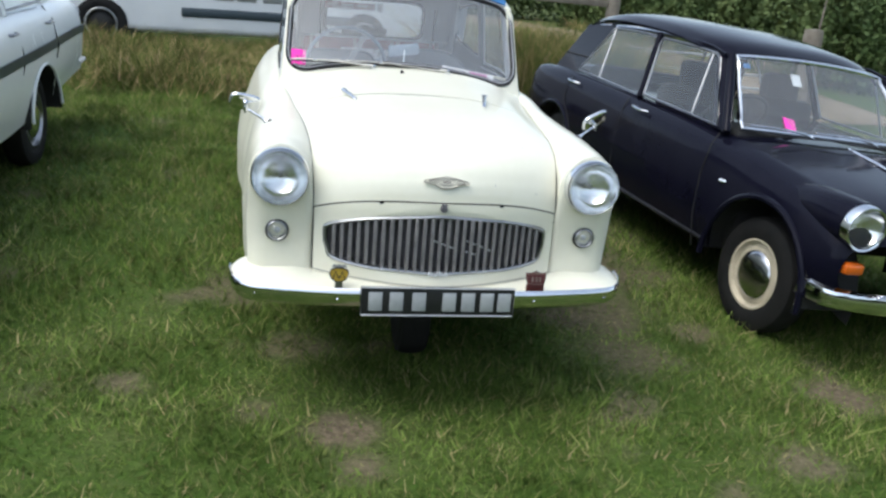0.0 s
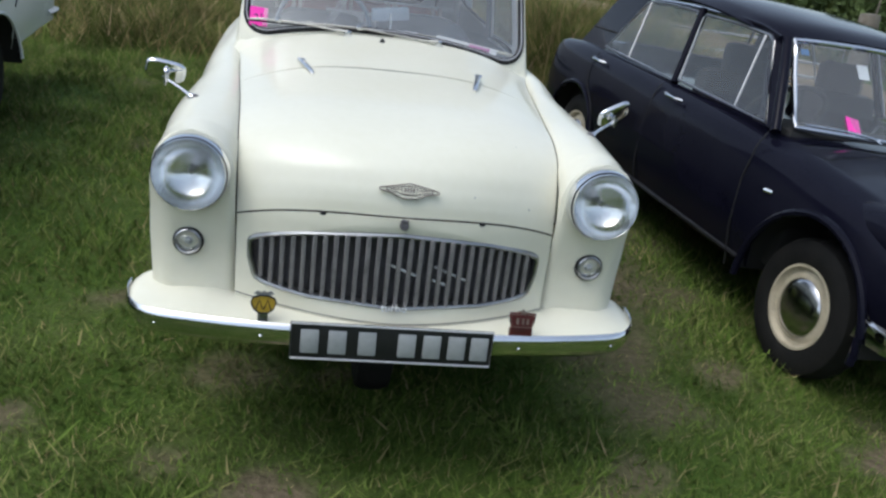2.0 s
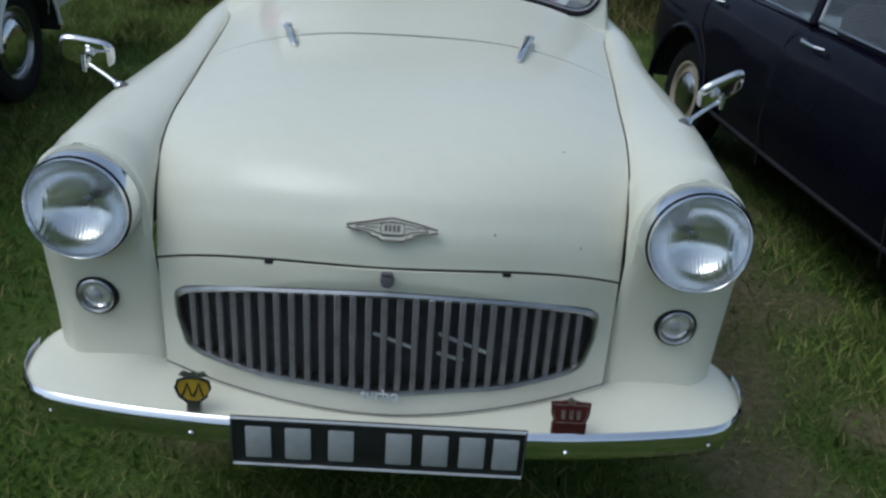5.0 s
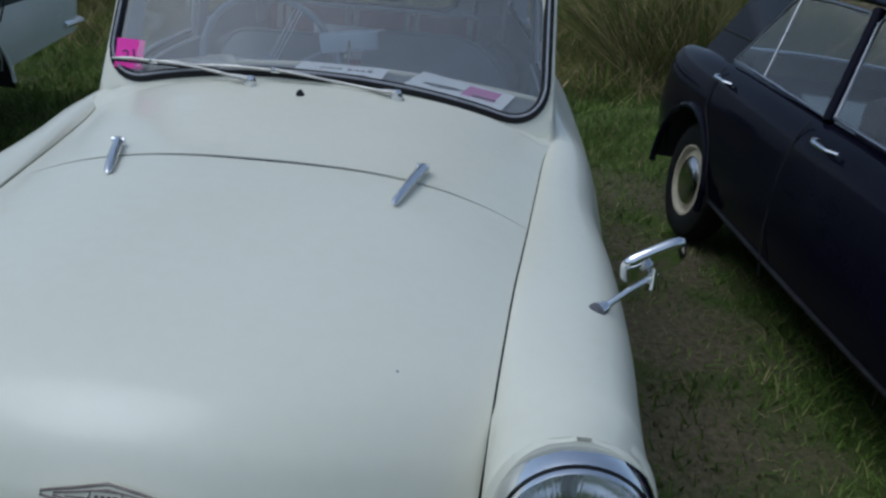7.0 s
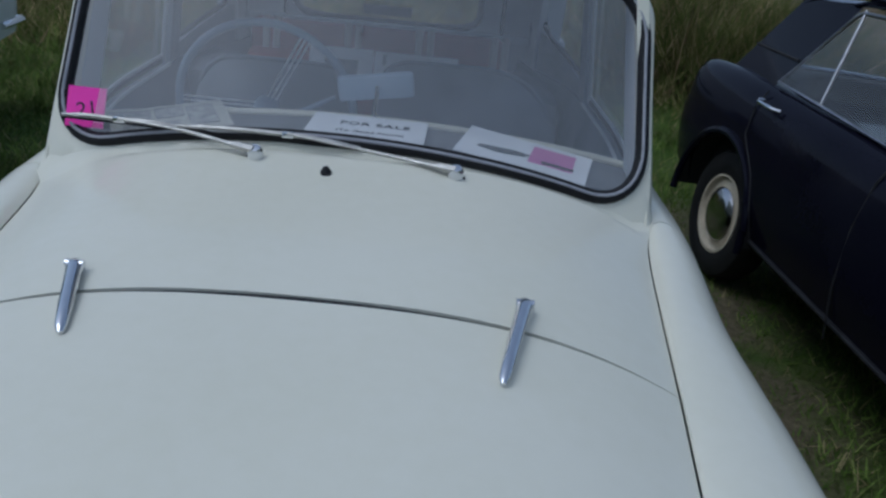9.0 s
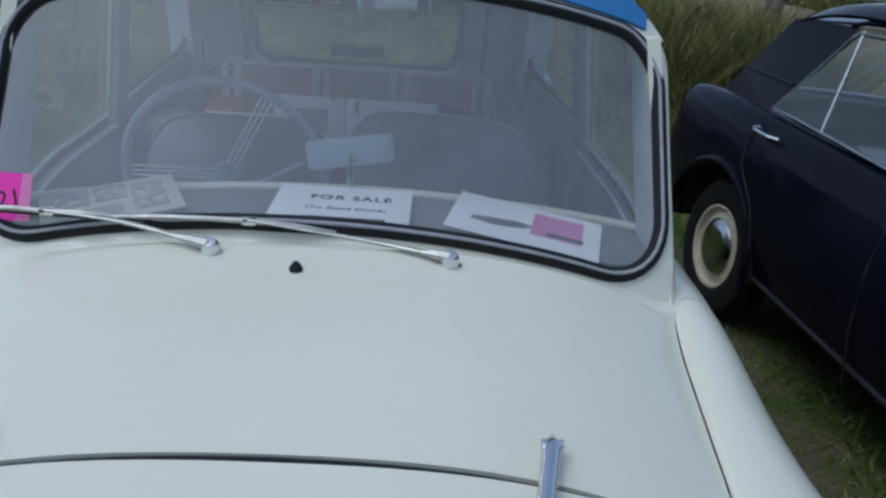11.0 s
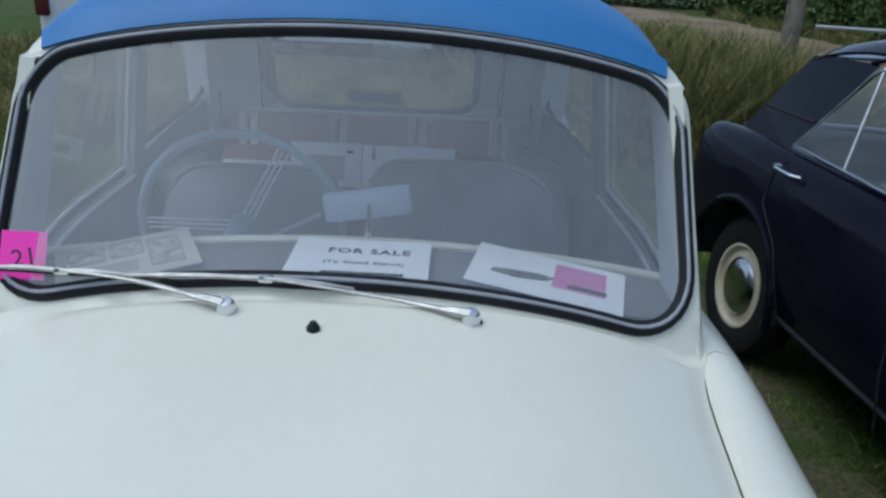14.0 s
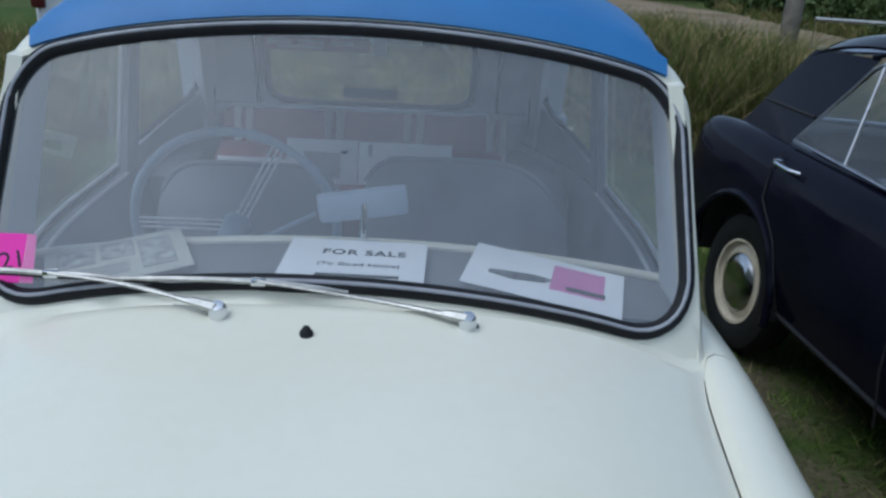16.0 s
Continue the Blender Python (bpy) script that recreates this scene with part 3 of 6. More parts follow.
for d, z, s in blade:
    rows.append([Vector((p.x * s, p.y * 1.0 + d, z + 0.010 * ramp(abs(p.x), 0.66, 0.705))) for p in edge_line])
bumper = part("bumper", skin(rows, thick=0.003, out=(0, -1, 0)), CHROME, car, "chromed front bumper blade")
for x in (-0.602, -0.335, 0.335, 0.605):
    y = min(edge_line, key=lambda p: abs(p.x - x)).y
    part("bolt", lathe([(0, -0.006), (0.004, -0.005), (0.006, -0.001), (0.006, 0.004)], 12, pose(x, y - 0.008, 0.389)), CHROME, bumper)

# number plate: its characters are plain bars
number = part("number_plate", block((0.524, 0.006, 0.104), (0, -0.012, 0.389), 0.003), PLATEBLACK, car, "black number plate with raised silver bars")
rim = [(-0.259, 0.340), (0.259, 0.340), (0.259, 0.438), (-0.259, 0.438)]
part("plate_rim", tube([(x, -0.016, z) for x, z in rim], 0.003, 6, closed=True), PLATESILVER, number)
for x in (-0.212, -0.142, -0.066, 0.036, 0.101, 0.166, 0.226):
    part("plate_bar", block((0.046, 0.004, 0.066), (x, -0.0165, 0.389), 0.003), PLATESILVER, number)


# lamps
def headlamp(side):
    m = pose(0.532 if side > 0 else -0.529, 0.095, 0.770, -3, 0, 0) @ Matrix.Scale(0.985, 4)
    lamp = part("headlamp", lathe([(0.094, 0.088), (0.0985, 0.082), (0.0990, 0.050), (0.0980, 0.022), (0.0962, 0.007), (0.0938, 0.001), (0.0924, 0.005)], 48, m), CHROME, car, "round headlamp with a deep chrome bezel")
    part("lamp_collar", lathe([(0.098, 0.048), (0.1012, 0.050), (0.1034, 0.058), (0.1040, 0.078), (0.100, 0.12)], 48, m), CREAM, lamp, "cream painted lamp collar")
    part("lamp_seal", lathe([(0.0928, 0.007), (0.0924, -0.0015), (0.0905, -0.0015), (0.0900, 0.007)], 48, m), RUBBER, lamp)
    part("lamp_rim", lathe([(0.0908, 0.004), (0.0905, -0.007), (0.0890, -0.0105), (0.0873, -0.0085), (0.0866, 0.0)], 48, m), CHROME, lamp)
    part("reflector", lathe([(0.0866, 0.002), (0.081, 0.018), (0.066, 0.038), (0.045, 0.053), (0.02, 0.062), (0.0, 0.064)], 40, m), REFLECTOR, lamp)
    part("bulb_shield", lathe([(0.0, 0.030), (0.007, 0.031), (0.009, 0.038), (0.008, 0.05), (0, 0.056)], 20, m), DULL, lamp)
    # fluted glass: a dome with upright ribs
    bm = bmesh.new()
    rings = []
    for i in range(15):
        r = 0.0868 * i / 14
        ring = []
        for k in range(64):
            x, z = r * math.cos(k * math.tau / 64), r * math.sin(k * math.tau / 64)
            y = -0.006 - 0.020 * (1 - (r / 0.0868) ** 2) - 0.0007 * math.cos(x * 640) * (1 if z > 0.01 or abs(x) < 0.03 else 0.25)
            ring.append(bm.verts.new((x, y, z)) if i else None)
        if i == 0:
            c = bm.verts.new((0, -0.0267, 0))
            ring = [c] * 64
        rings.append(ring)
    for a, b in zip(rings, rings[1:]):
        for k in range(64):
            q = list(dict.fromkeys((a[k], a[(k + 1) % 64], b[(k + 1) % 64], b[k])))
            bm.faces.new(q)
    bm.transform(m)
    part("lens", bm, LENS, lamp).visible_shadow = False


both_sides(headlamp)


def sidelamp(side):
    m = pose(side * 0.537, 0.150, 0.577, -1, 0, side * 2)
    lamp = part("sidelamp", lathe([(0.034, 0.03), (0.0392, 0.018), (0.0392, -0.005), (0.0372, -0.009), (0.0338, -0.009)], 32, m), RUBBER, car, "small round sidelamp with a dark ring")
    part("sidelamp_rim", lathe([(0.0345, 0.0), (0.0342, -0.011), (0.0310, -0.0135), (0.0280, -0.011), (0.0275, 0.0)], 32, m), DULL, lamp)
    part("sidelamp_lens", lathe([(0.0275, -0.004), (0.025, -0.012), (0.017, -0.020), (0.008, -0.024), (0, -0.025)], 28, m), LENS, lamp)
    part("sidelamp_bulb", lathe([(0.0, -0.012), (0.007, -0.010), (0.010, -0.003), (0.010, 0.01)], 20, m), PLATESILVER, lamp)
    part("sidelamp_reflector", lathe([(0.027, 0.0), (0.02, 0.008), (0.008, 0.012), (0, 0.013)], 24, m), REFLECTOR, lamp)


both_sides(sidelamp)

# bonnet furniture
badge_m = pose(0.008, 0.052, 0.786, -24, 0, 0)
wing_shape = [(-0.075, 0.003), (-0.040, 0.009), (0, 0.017), (0.040, 0.009), (0.075, 0.000), (0.075, -0.005), (0.052, -0.008), (0.036, -0.011), (0.033, -0.016), (0.023, -0.017), (0.019, -0.021), (-0.019, -0.021), (-0.023, -0.016), (-0.033, -0.015), (-0.037, -0.010), (-0.075, -0.002)]
badge = part("bonnet_badge", plate(wing_shape, 0.006, badge_m), CREAM, car, "cream and chrome winged bonnet badge")
part("badge_edge", tube([badge_m @ Vector((x, -0.0005, z)) for x, z in wing_shape], 0.0017, 6, closed=True), BADGEEDGE, badge)
part("badge_line", tube([badge_m @ Vector((x * 0.80, -0.0012, z * 0.62)) for x, z in wing_shape], 0.0010, 6, closed=True), BADGEEDGE, badge)
part("badge_field", plate([(-0.017, 0.009), (0.017, 0.009), (0.020, 0), (0.017, -0.011), (-0.017, -0.011), (-0.020, 0)], 0.002, badge_m @ pose(0, -0.002, 0)), CREAM, badge, "cream name shield")
part("shield_edge", tube([badge_m @ Vector((x, -0.0035, z)) for x, z in [(-0.017, 0.009), (0.017, 0.009), (0.020, 0), (0.017, -0.011), (-0.017, -0.011), (-0.020, 0)]], 0.0010, 6, closed=True), BADGEEDGE, badge)
for x in (-0.0105, -0.0035, 0.0035, 0.0105):
    part("name_bar", plate([(x - 0.0022, 0.0045), (x + 0.0022, 0.0045), (x + 0.0022, -0.0060), (x - 0.0022, -0.0060)], 0.001, badge_m @ pose(0, -0.0042, 0)), BADGEEDGE, badge)
for x in (-0.034, 0.034):
    part("badge_inlay", plate([(x - 0.012, 0.0008), (x + 0.012, 0.0008), (x + 0.010, -0.0010), (x - 0.010, -0.0010)], 0.001, badge_m @ pose(0, -0.0042, 0)), BADGEEDGE, badge)
part("bonnet_lock", merge(lathe([(0, -0.016), (0.010, -0.014), (0.012, -0.004), (0.012, 0.01)], 20, pose(0.003, 0.038, 0.698)), block((0.020, 0.009, 0.006), (0.003, 0.028, 0.7125), 0.002)), RADIATOR, car, "tarnished bonnet lock")
for x in (-0.2, 0.205):
    y = 0.043 + 0.1 * (x / 0.42) ** 2
    part("bonnet_buffer", block((0.016, 0.014, 0.008), (x, y + 0.002, 0.711 - 0.051 * abs(x / 0.418) ** 3), 0.003), RUBBER, car)


def hinge(side):
    """A long pointed casting that straddles the gap behind the bonnet, with a knuckle near its rear end."""
    front, rear = (Vector((0.245, 0.650, 0.949)), Vector((0.284, 0.838, 0.964))) if side > 0 else (Vector((-0.257, 0.676, 0.948)), Vector((-0.303, 0.836, 0.960)))
    shape = ((0.0, 0.0036, -0.002), (0.05, 0.0070, 0.001), (0.25, 0.0086, 0.003), (0.55, 0.0096, 0.004), (0.78, 0.0102, 0.004), (0.84, 0.0112, 0.004), (0.88, 0.0106, 0.004), (0.92, 0.0072, 0.002), (1.0, 0.0016, 0.000))
    casting = tube([front.lerp(rear, f) + Vector((0, 0, lift)) for f, r, lift in shape], [r for f, r, lift in shape], 14, flat=0.85)
    knuckle = tube([front.lerp(rear, 0.865) + Vector((dx, 0, 0.007)) for dx in (-0.0115, 0.0115)], 0.0055, 10)
    part("bonnet_hinge", merge(casting, knuckle), CHROME, car, "chrome bonnet hinge")


both_sides(hinge)
# motoring club badges on the apron
club_m = pose(-0.332, 0.018, 0.468, -12)
club_shape = [(-0.031, 0.004), (-0.027, 0.017), (-0.010, 0.023), (0.010, 0.023), (0.027, 0.017), (0.031, 0.004), (0.024, -0.012), (0.010, -0.022), (-0.010, -0.022), (-0.024, -0.012)]
club = part("club_badge", plate(club_shape, 0.005, club_m), YELLOW, car, "yellow enamel club badge with chrome wings")
part("badge_rim", tube([club_m @ Vector((x, -0.001, z)) for x, z in club_shape], 0.0024, 6, closed=True), DARK, club)
part("badge_wings", plate([(-0.026, 0.004), (-0.010, 0.0), (0.010, 0.0), (0.026, 0.004), (0.018, 0.012), (0.006, 0.008), (0, 0.013), (-0.006, 0.008), (-0.018, 0.012)], 0.004, club_m @ pose(0, -0.002, 0.023)), DULL, club)
part("badge_foot", block((0.026, 0.012, 0.030), (-0.332, 0.020, 0.436), 0.003), DULL, club)
for x in (-0.010, 0.010):
    part("badge_cutout", tube([club_m @ Vector((x + dx, -0.0008, z)) for dx, z in ((-0.0085, -0.012), (0.0, 0.012), (0.0085, -0.012))], 0.0019, 5), DARK, club)
shield_m = pose(0.336, 0.006, 0.463, -10)
shield = part("shield_badge", plate([(-0.035, 0.026), (-0.016, 0.027), (-0.006, 0.030), (0, 0.035), (0.006, 0.030), (0.016, 0.027), (0.035, 0.026), (0.034, 0.004), (0.027, -0.016), (-0.027, -0.016), (-0.034, 0.004)], 0.006, shield_m), RED, car, "red enamel shield badge")
part("badge_rim", tube([shield_m @ Vector(p) for p in [(-0.031, 0, 0.022), (0.031, 0, 0.022), (0.030, 0, 0.004), (0.024, 0, -0.012), (-0.024, 0, -0.012), (-0.030, 0, 0.004)]], 0.0012, 5, closed=True), BADGEEDGE, shield)
part("badge_crest", plate([(-0.009, 0.030), (0, 0.036), (0.009, 0.030), (0.006, 0.025), (-0.006, 0.025)], 0.004, shield_m @ pose(0, -0.003, 0)), BADGEEDGE, shield)
part("badge_foot", block((0.062, 0.012, 0.030), (0.337, 0.014, 0.431), 0.003), RED, shield)
for x in (-0.013, 0.001, 0.014):
    part("badge_mark", plate([(x - 0.004, 0.013), (x + 0.004, 0.013), (x + 0.003, -0.004), (x - 0.003, -0.004)], 0.001, shield_m @ pose(0, -0.0035, 0)), BADGEEDGE, shield)


def wing_mirror(side):
    base = Vector((side * 0.579, 0.462 + (0.02 if side < 0 else 0.0), 0.876))
    tip = Vector((side * 0.662, 0.515, 0.919))
    mirror = part("wing_mirror", merge(lathe([(0, -0.020), (0.007, -0.019), (0.0105, -0.012), (0.0118, -0.002), (0.0125, 0.008), (0.0125, 0.018)], 20, look(base, base + (base - tip)) @ pose(0, 0, 0, -90, 0, 0)), tube([base, base.lerp(tip, 0.5) + Vector((0, 0, 0.002)), tip], [0.006, 0.0048, 0.0055], 10)), CHROME, car, "chrome wing mirror on a thin arm")
    part("mirror_gasket", lathe([(0.0140, -0.004), (0.0152, 0.006), (0.0150, 0.018)], 20, look(base, base + (base - tip)) @ pose(0, 0, 0, -90, 0, 0)), RADIATOR, mirror)
    part("mirror_joint", merge(block((0.016, 0.022, 0.022), tip, 0.005), tube([tip + Vector((0, -0.014, -0.016)), tip + Vector((0, -0.010, 0.018))], 0.004, 8)), CHROME, mirror)
    # shell: a shallow rounded pan whose open side looks back towards the driver
    m = pose(*(tip + Vector((side * 0.003, 0.016, 0.018))), 30, -24 if side > 0 else 10, 14 if side > 0 else 8)
    rows = []
    for s, y in ((0.05, -0.006), (0.5, -0.006), (0.84, -0.0055), (0.93, -0.004), (0.98, 0.000), (1.0, 0.005), (0.97, 0.0075)):
        row = []
        for k in range(40):
            a = k * math.tau / 40
            c, d = math.cos(a), math.sin(a)
            row.append(m @ Vector((0.055 * s * math.copysign(abs(c) ** 0.5, c), y, 0.035 * s * math.copysign(abs(d) ** 0.55, d))))
        rows.append(row)
    part("mirror_shell", skin(rows, closed=True, thick=0.001), CHROME, mirror)
    part("mirror_glass", skin([[m @ Vector((0.053 * f * math.copysign(abs(math.cos(k * math.tau / 32)) ** 0.5, math.cos(k * math.tau / 32)), 0.0068, 0.033 * f * math.copysign(abs(math.sin(k * math.tau / 32)) ** 0.55, math.sin(k * math.tau / 32)))) for k in range(32)] for f in (0.02, 1.0)], closed=True), CHROME, mirror)


both_sides(wing_mirror)


# windscreen
def screen_loop(grow_u, grow_v, power=0, lift=0.0, scale=1.0, top=0.065, low=0.105):
    """Round the screen: a rounded oblong on its face, shrunk or grown by parts of its size."""
    hu, hv = (1 + grow_u) * scale, (0.5 + grow_v) * scale
    out = []
    for across, up, start, corner in ((1, 1, 0, top), (-1, 1, 90, top), (-1, -1, 180, low), (1, -1, 270, low)):
        ru, rv = corner / 0.53 * scale, corner / 0.36 * scale
        for k in range(10):
            a = radians(start + 10 * k)
            out.append((across * (hu - ru) + ru * math.cos(a), up * (hv - rv) + rv * math.sin(a)))
    full = []
    for (a, b), (c, d) in zip(out, out[1:] + out[:1]):
        n = max(1, int(math.hypot(c - a, (d - b) * 0.7) / 0.06))
        full += [(a + (c - a) * k / n, b + (d - b) * k / n) for k in range(n)]
    return [screen(u, 0.5 + v) + Vector((0, -0.8, 0.6)) * lift for u, v in full]


def even_rows(loops_):
    """Loops of unlike counts, drawn again with one count."""
    return [[l[int(i * len(l) / 120) % len(l)].lerp(l[(int(i * len(l) / 120) + 1) % len(l)], i * len(l) / 120 % 1) for i in range(120)] for l in loops_]


windscreen = part("windscreen", tube(screen_loop(-0.023, -0.033), 0.0125, 10, closed=True), RUBBER, car, "curved windscreen in a black rubber seal")
part("screen_trim", tube(screen_loop(-0.023, -0.033, lift=0.0104), 0.0034, 8, closed=True), TRIM, windscreen)
base_loop = screen_loop(-0.035, -0.052)
flat = []
for f in (1.0, 0.9, 0.75, 0.6, 0.45, 0.3, 0.15, 0.01):
    row = []
    for p in base_loop:
        v = (p.y - 1.249) / 0.217
        u = p.x / (0.541 - 0.021 * v)
        v = (p.y - 1.249 - 0.020 * u * u) / (0.217 - 0.020 * u * u)
        row.append(screen(u * f, 0.5 + (v - 0.5) * f))
    flat.append(row)
pane = part("pane", skin(flat, closed=True), SCREEN, windscreen)
pane.visible_shadow = False
# painted surround: pillars and the strip along the screen's foot
ring = even_rows([screen_loop(-0.015, -0.025), screen_loop(0.004, 0.006), screen_loop(0.012, 0.016, low=0.06, top=0.055), screen_loop(0.018, 0.030, lift=-0.008, low=0.02, top=0.045)])
part("screen_surround", skin(ring, closed=True, thick=0.006, out=(0, -1, 0.5)), CREAM, car)


def wiper(base, elbow, joint, ends):
    """Hub, arm and blade; ends are the blade's two ends, joint the clip where the arm holds it."""
    base, elbow, joint = Vector(base), Vector(elbow), Vector(joint)
    hub = part("wiper", lathe([(0, 0.020), (0.009, 0.019), (0.0125, 0.012), (0.014, 0.0), (0.014, -0.008)], 18, pose(*base, 115, 0, 0)), CHROME, car, "chrome windscreen wiper arm and blade")
    part("wiper_washer", lathe([(0.0175, 0), (0.0165, 0.004), (0.0, 0.005)], 18, pose(*(base + Vector((0, 0.001, -0.006))), 105, 0, 0)), RUBBER, hub)
    arm = spline([base + Vector((0, -0.004, 0.010)), elbow, joint + Vector((0, -0.004, 0.003))], 14)
    part("wiper_arm", tube(arm, [0.0080] * 3 + [0.0062] * 5 + [0.0042] * 6, 8, flat=0.6), ARM, hub)
    part("wiper_head", tube([base + Vector((0, -0.006, 0.012)), base.lerp(elbow, 0.16) + Vector((0, -0.004, 0.010)), base.lerp(elbow, 0.30) + Vector((0, -0.003, 0.008))], [0.0115, 0.0105, 0.0085], 6, flat=0.7), ARM, hub)
    part("wiper_clip", block((0.022, 0.010, 0.012), joint, 0.003), CHROME, hub)
    a, b = Vector(ends[0]), Vector(ends[1])
    back = spline([a, a.lerp(joint, 0.5) + Vector((0, -0.003, 0.003)), joint, b.lerp(joint, 0.5) + Vector((0, -0.003, 0.003)), b], 17)
    part("wiper_blade", tube(back, [0.003] * 2 + [0.0042] * 13 + [0.003] * 2, 6), ARM, hub)
    part("wiper_rubber", tube([p + Vector((0, 0.008, -0.006)) for p in spline([a + (a - b) * 0.02, (a + b) / 2, b + (b - a) * 0.02], 9)], 0.0032, 6), RUBBER, hub)


wiper((-0.149, 1.18, 1.012), (-0.281, 1.225, 1.030), (-0.401, 1.255, 1.030), ((-0.505, 1.268, 1.026), (-0.297, 1.250, 1.028)))
wiper((0.184, 1.18, 1.010), (0.076, 1.212, 1.024), (-0.107, 1.240, 1.036), ((-0.297, 1.243, 1.032), (0.018, 1.243, 1.024)))
part("washer_nozzle", lathe([(0, 0.008), (0.004, 0.0075), (0.006, 0.004), (0.009, 0.0), (0.009, -0.006)], 16, pose(-0.026, 1.137, 1.012, 90, 0, 0)), RUBBER, car, "black washer nozzle")

# roof: rows across, from the screen's head to the rear window
ROOF = [(1.462, 1.380, 0.509, 1.312), (1.500, 1.418, 0.506, 1.322), (1.570, 1.442, 0.506, 1.326), (1.750, 1.462, 0.524, 1.325), (2.150, 1.460, 0.532, 1.320), (2.420, 1.425, 0.530, 1.300), (2.540, 1.375, 0.505, 1.275), (2.590, 1.320, 0.485, 1.245)]
mids = spline([(0, y, z) for y, z, w, s in ROOF], 48)
sides = spline([(w, y + 0.03 * (i == 0), s) for i, (y, z, w, s) in enumerate(ROOF)], 48)
rows = []
for c, s in zip(mids, sides):
    row = []
    for i in range(37):
        u = -1 + 2 * i / 36
        x = u * s.x
        f = 1 - (1 - abs(u) ** 3.2) ** 0.5
        row.append(Vector((x, c.y + (s.y - c.y) * u * u, c.z + (s.z - c.z) * f)))
    rows.append(row)
rows = [[p + Vector((lean(p.y), 0, 0)) for p in r] for r in rows]
rows[0] = [screen(-1 + i / 18, 0.99) + Vector((0, -0.002, 0.008)) for i in range(37)]
rows[1] = [a.lerp(b, 0.55) + Vector((0, -0.004, 0.008)) for a, b in zip(rows[0], rows[2])]
part("roof_frame", skin([[p + Vector((0, 0.003, -0.005)) for p in r] for r in rows[:7]], thick=0.006, out=(0, 0, 1)), CREAM, car, "cream roof frame showing at the front corners")
cover = []
for k, r in enumerate(rows):
    reach = min(1.0, 0.94 + 0.03 * k)
    cover.append([r[min(int((1 + u * reach) * 18), 35)].lerp(r[min(int((1 + u * reach) * 18), 35) + 1], (1 + u * reach) * 18 - min(int((1 + u * reach) * 18), 35)) for u in np.linspace(-1, 1, 37)])
part("roof", skin(cover, thick=0.010, out=(0, 0, 1)), BLUE, car, "bright blue vinyl-covered roof")
part("headlining", skin([[p + Vector((0, 0, -0.02)) for p in r] for r in rows[2:]]), LINING, car)


def cabin_side(side):
    low = lambda y: Vector((side * (0.558 + 0.004 * ramp(y, 1.3, 1.7)), y, 0.922 + 0.035 * ramp(y, 1.3, 1.7))) + Vector((lean(y) - side * 0.120 * ramp(y, 2.1, 2.6), 0, 0))
    high = lambda y: Vector((side * (0.511 + 0.014 * ramp(y, 1.42, 1.7) - 0.05 * ramp(y, 2.3, 2.6)), y, 1.305 + 0.012 * ramp(y, 1.42, 1.6) - 0.06 * ramp(y, 2.3, 2.6))) + Vector((lean(y) - side * 0.055 * ramp(y, 2.1, 2.6), 0, 0))
    def strip(a, b, name="pillar", mat=CREAM):
        (ya, yb), (yc, yd) = a, b
        rows_ = [[low(ya).lerp(high(yc), f), low(yb).lerp(high(yd), f)] for f in np.linspace(0, 1, 9)]
        return part(name, skin(rows_, thick=0.022), mat, car)
    strip((1.322, 1.350), (1.442, 1.470))
    # the moulded corner between screen, pillar and wing
    v_ = (0.5, 0.35, 0.22, 0.12, 0.05, 0.0, -0.05)
    rim_ = [screen(side * 1.002, v) for v in v_]
    post_ = [low(1.322).lerp(high(1.442), max(0.0, v)) + Vector((side * 0.002, -0.012 if v < 0.02 else 0, 0)) for v in v_]
    post_[-1] = Vector((side * 0.560, 1.268, 0.921))
    part("scuttle_corner", skin([[a.lerp(b, f) + Vector((side * 0.004, -0.003, 0)) * math.sin(f * math.pi) for a, b in zip(rim_, post_)] for f in np.linspace(0, 1, 6)], thick=0.004, out=(0, -1, 0)), CREAM, car)
    strip((1.352, 1.480), (1.472, 1.580), "door_post", LINING)
    strip((2.010, 2.095), (2.010, 2.085), "pillar", GREY)
    strip((2.44, 2.70), (2.40, 2.58), "quarter_panel", LINING)
    inward = Vector((-side * 0.012, 0, 0))
    rail = part("window_frame", tube([low(y) + inward + Vector((0, 0, 0.036)) for y in np.linspace(1.485, 1.99, 8)], 0.0042, 8), ALLOY, car, "alloy side window frame")
    part("frame_rail", tube([high(y) + Vector((0, 0, -0.012)) for y in np.linspace(1.61, 2.44, 12)], 0.012, 8), LINING, rail)
    part("frame_post", tube([low(1.482) + inward + Vector((0, 0, 0.03)), high(1.582) + inward], 0.0045, 8), DULL, rail)
    part("frame_post", tube([low(1.99) + inward + Vector((0, 0, 0.02)), high(1.99) + inward], 0.0055, 8), ALLOY, rail)
    part("glass_channel", tube([low(y) + inward * 0.6 + Vector((0, 0, 0.023)) for y in np.linspace(1.49, 1.99, 6)], 0.009, 8), RUBBER, rail)
    g = part("side_pane", skin([[low(1.48), low(2.00)], [high(1.58), high(2.00)]]), PANE, rail)
    g.visible_shadow = False
    # rear quarter light in its rubber, over a trimmed panel
    at = lambda y, z: low(y).lerp(high(y), (z - low(y).z) / (high(y).z - low(y).z))
    ql = [(2.14, 1.012), (2.28, 1.045), (2.38, 1.072), (2.425, 1.10), (2.43, 1.17), (2.42, 1.245), (2.38, 1.268), (2.26, 1.285), (2.16, 1.285), (2.135, 1.26), (2.13, 1.15), (2.13, 1.04)]
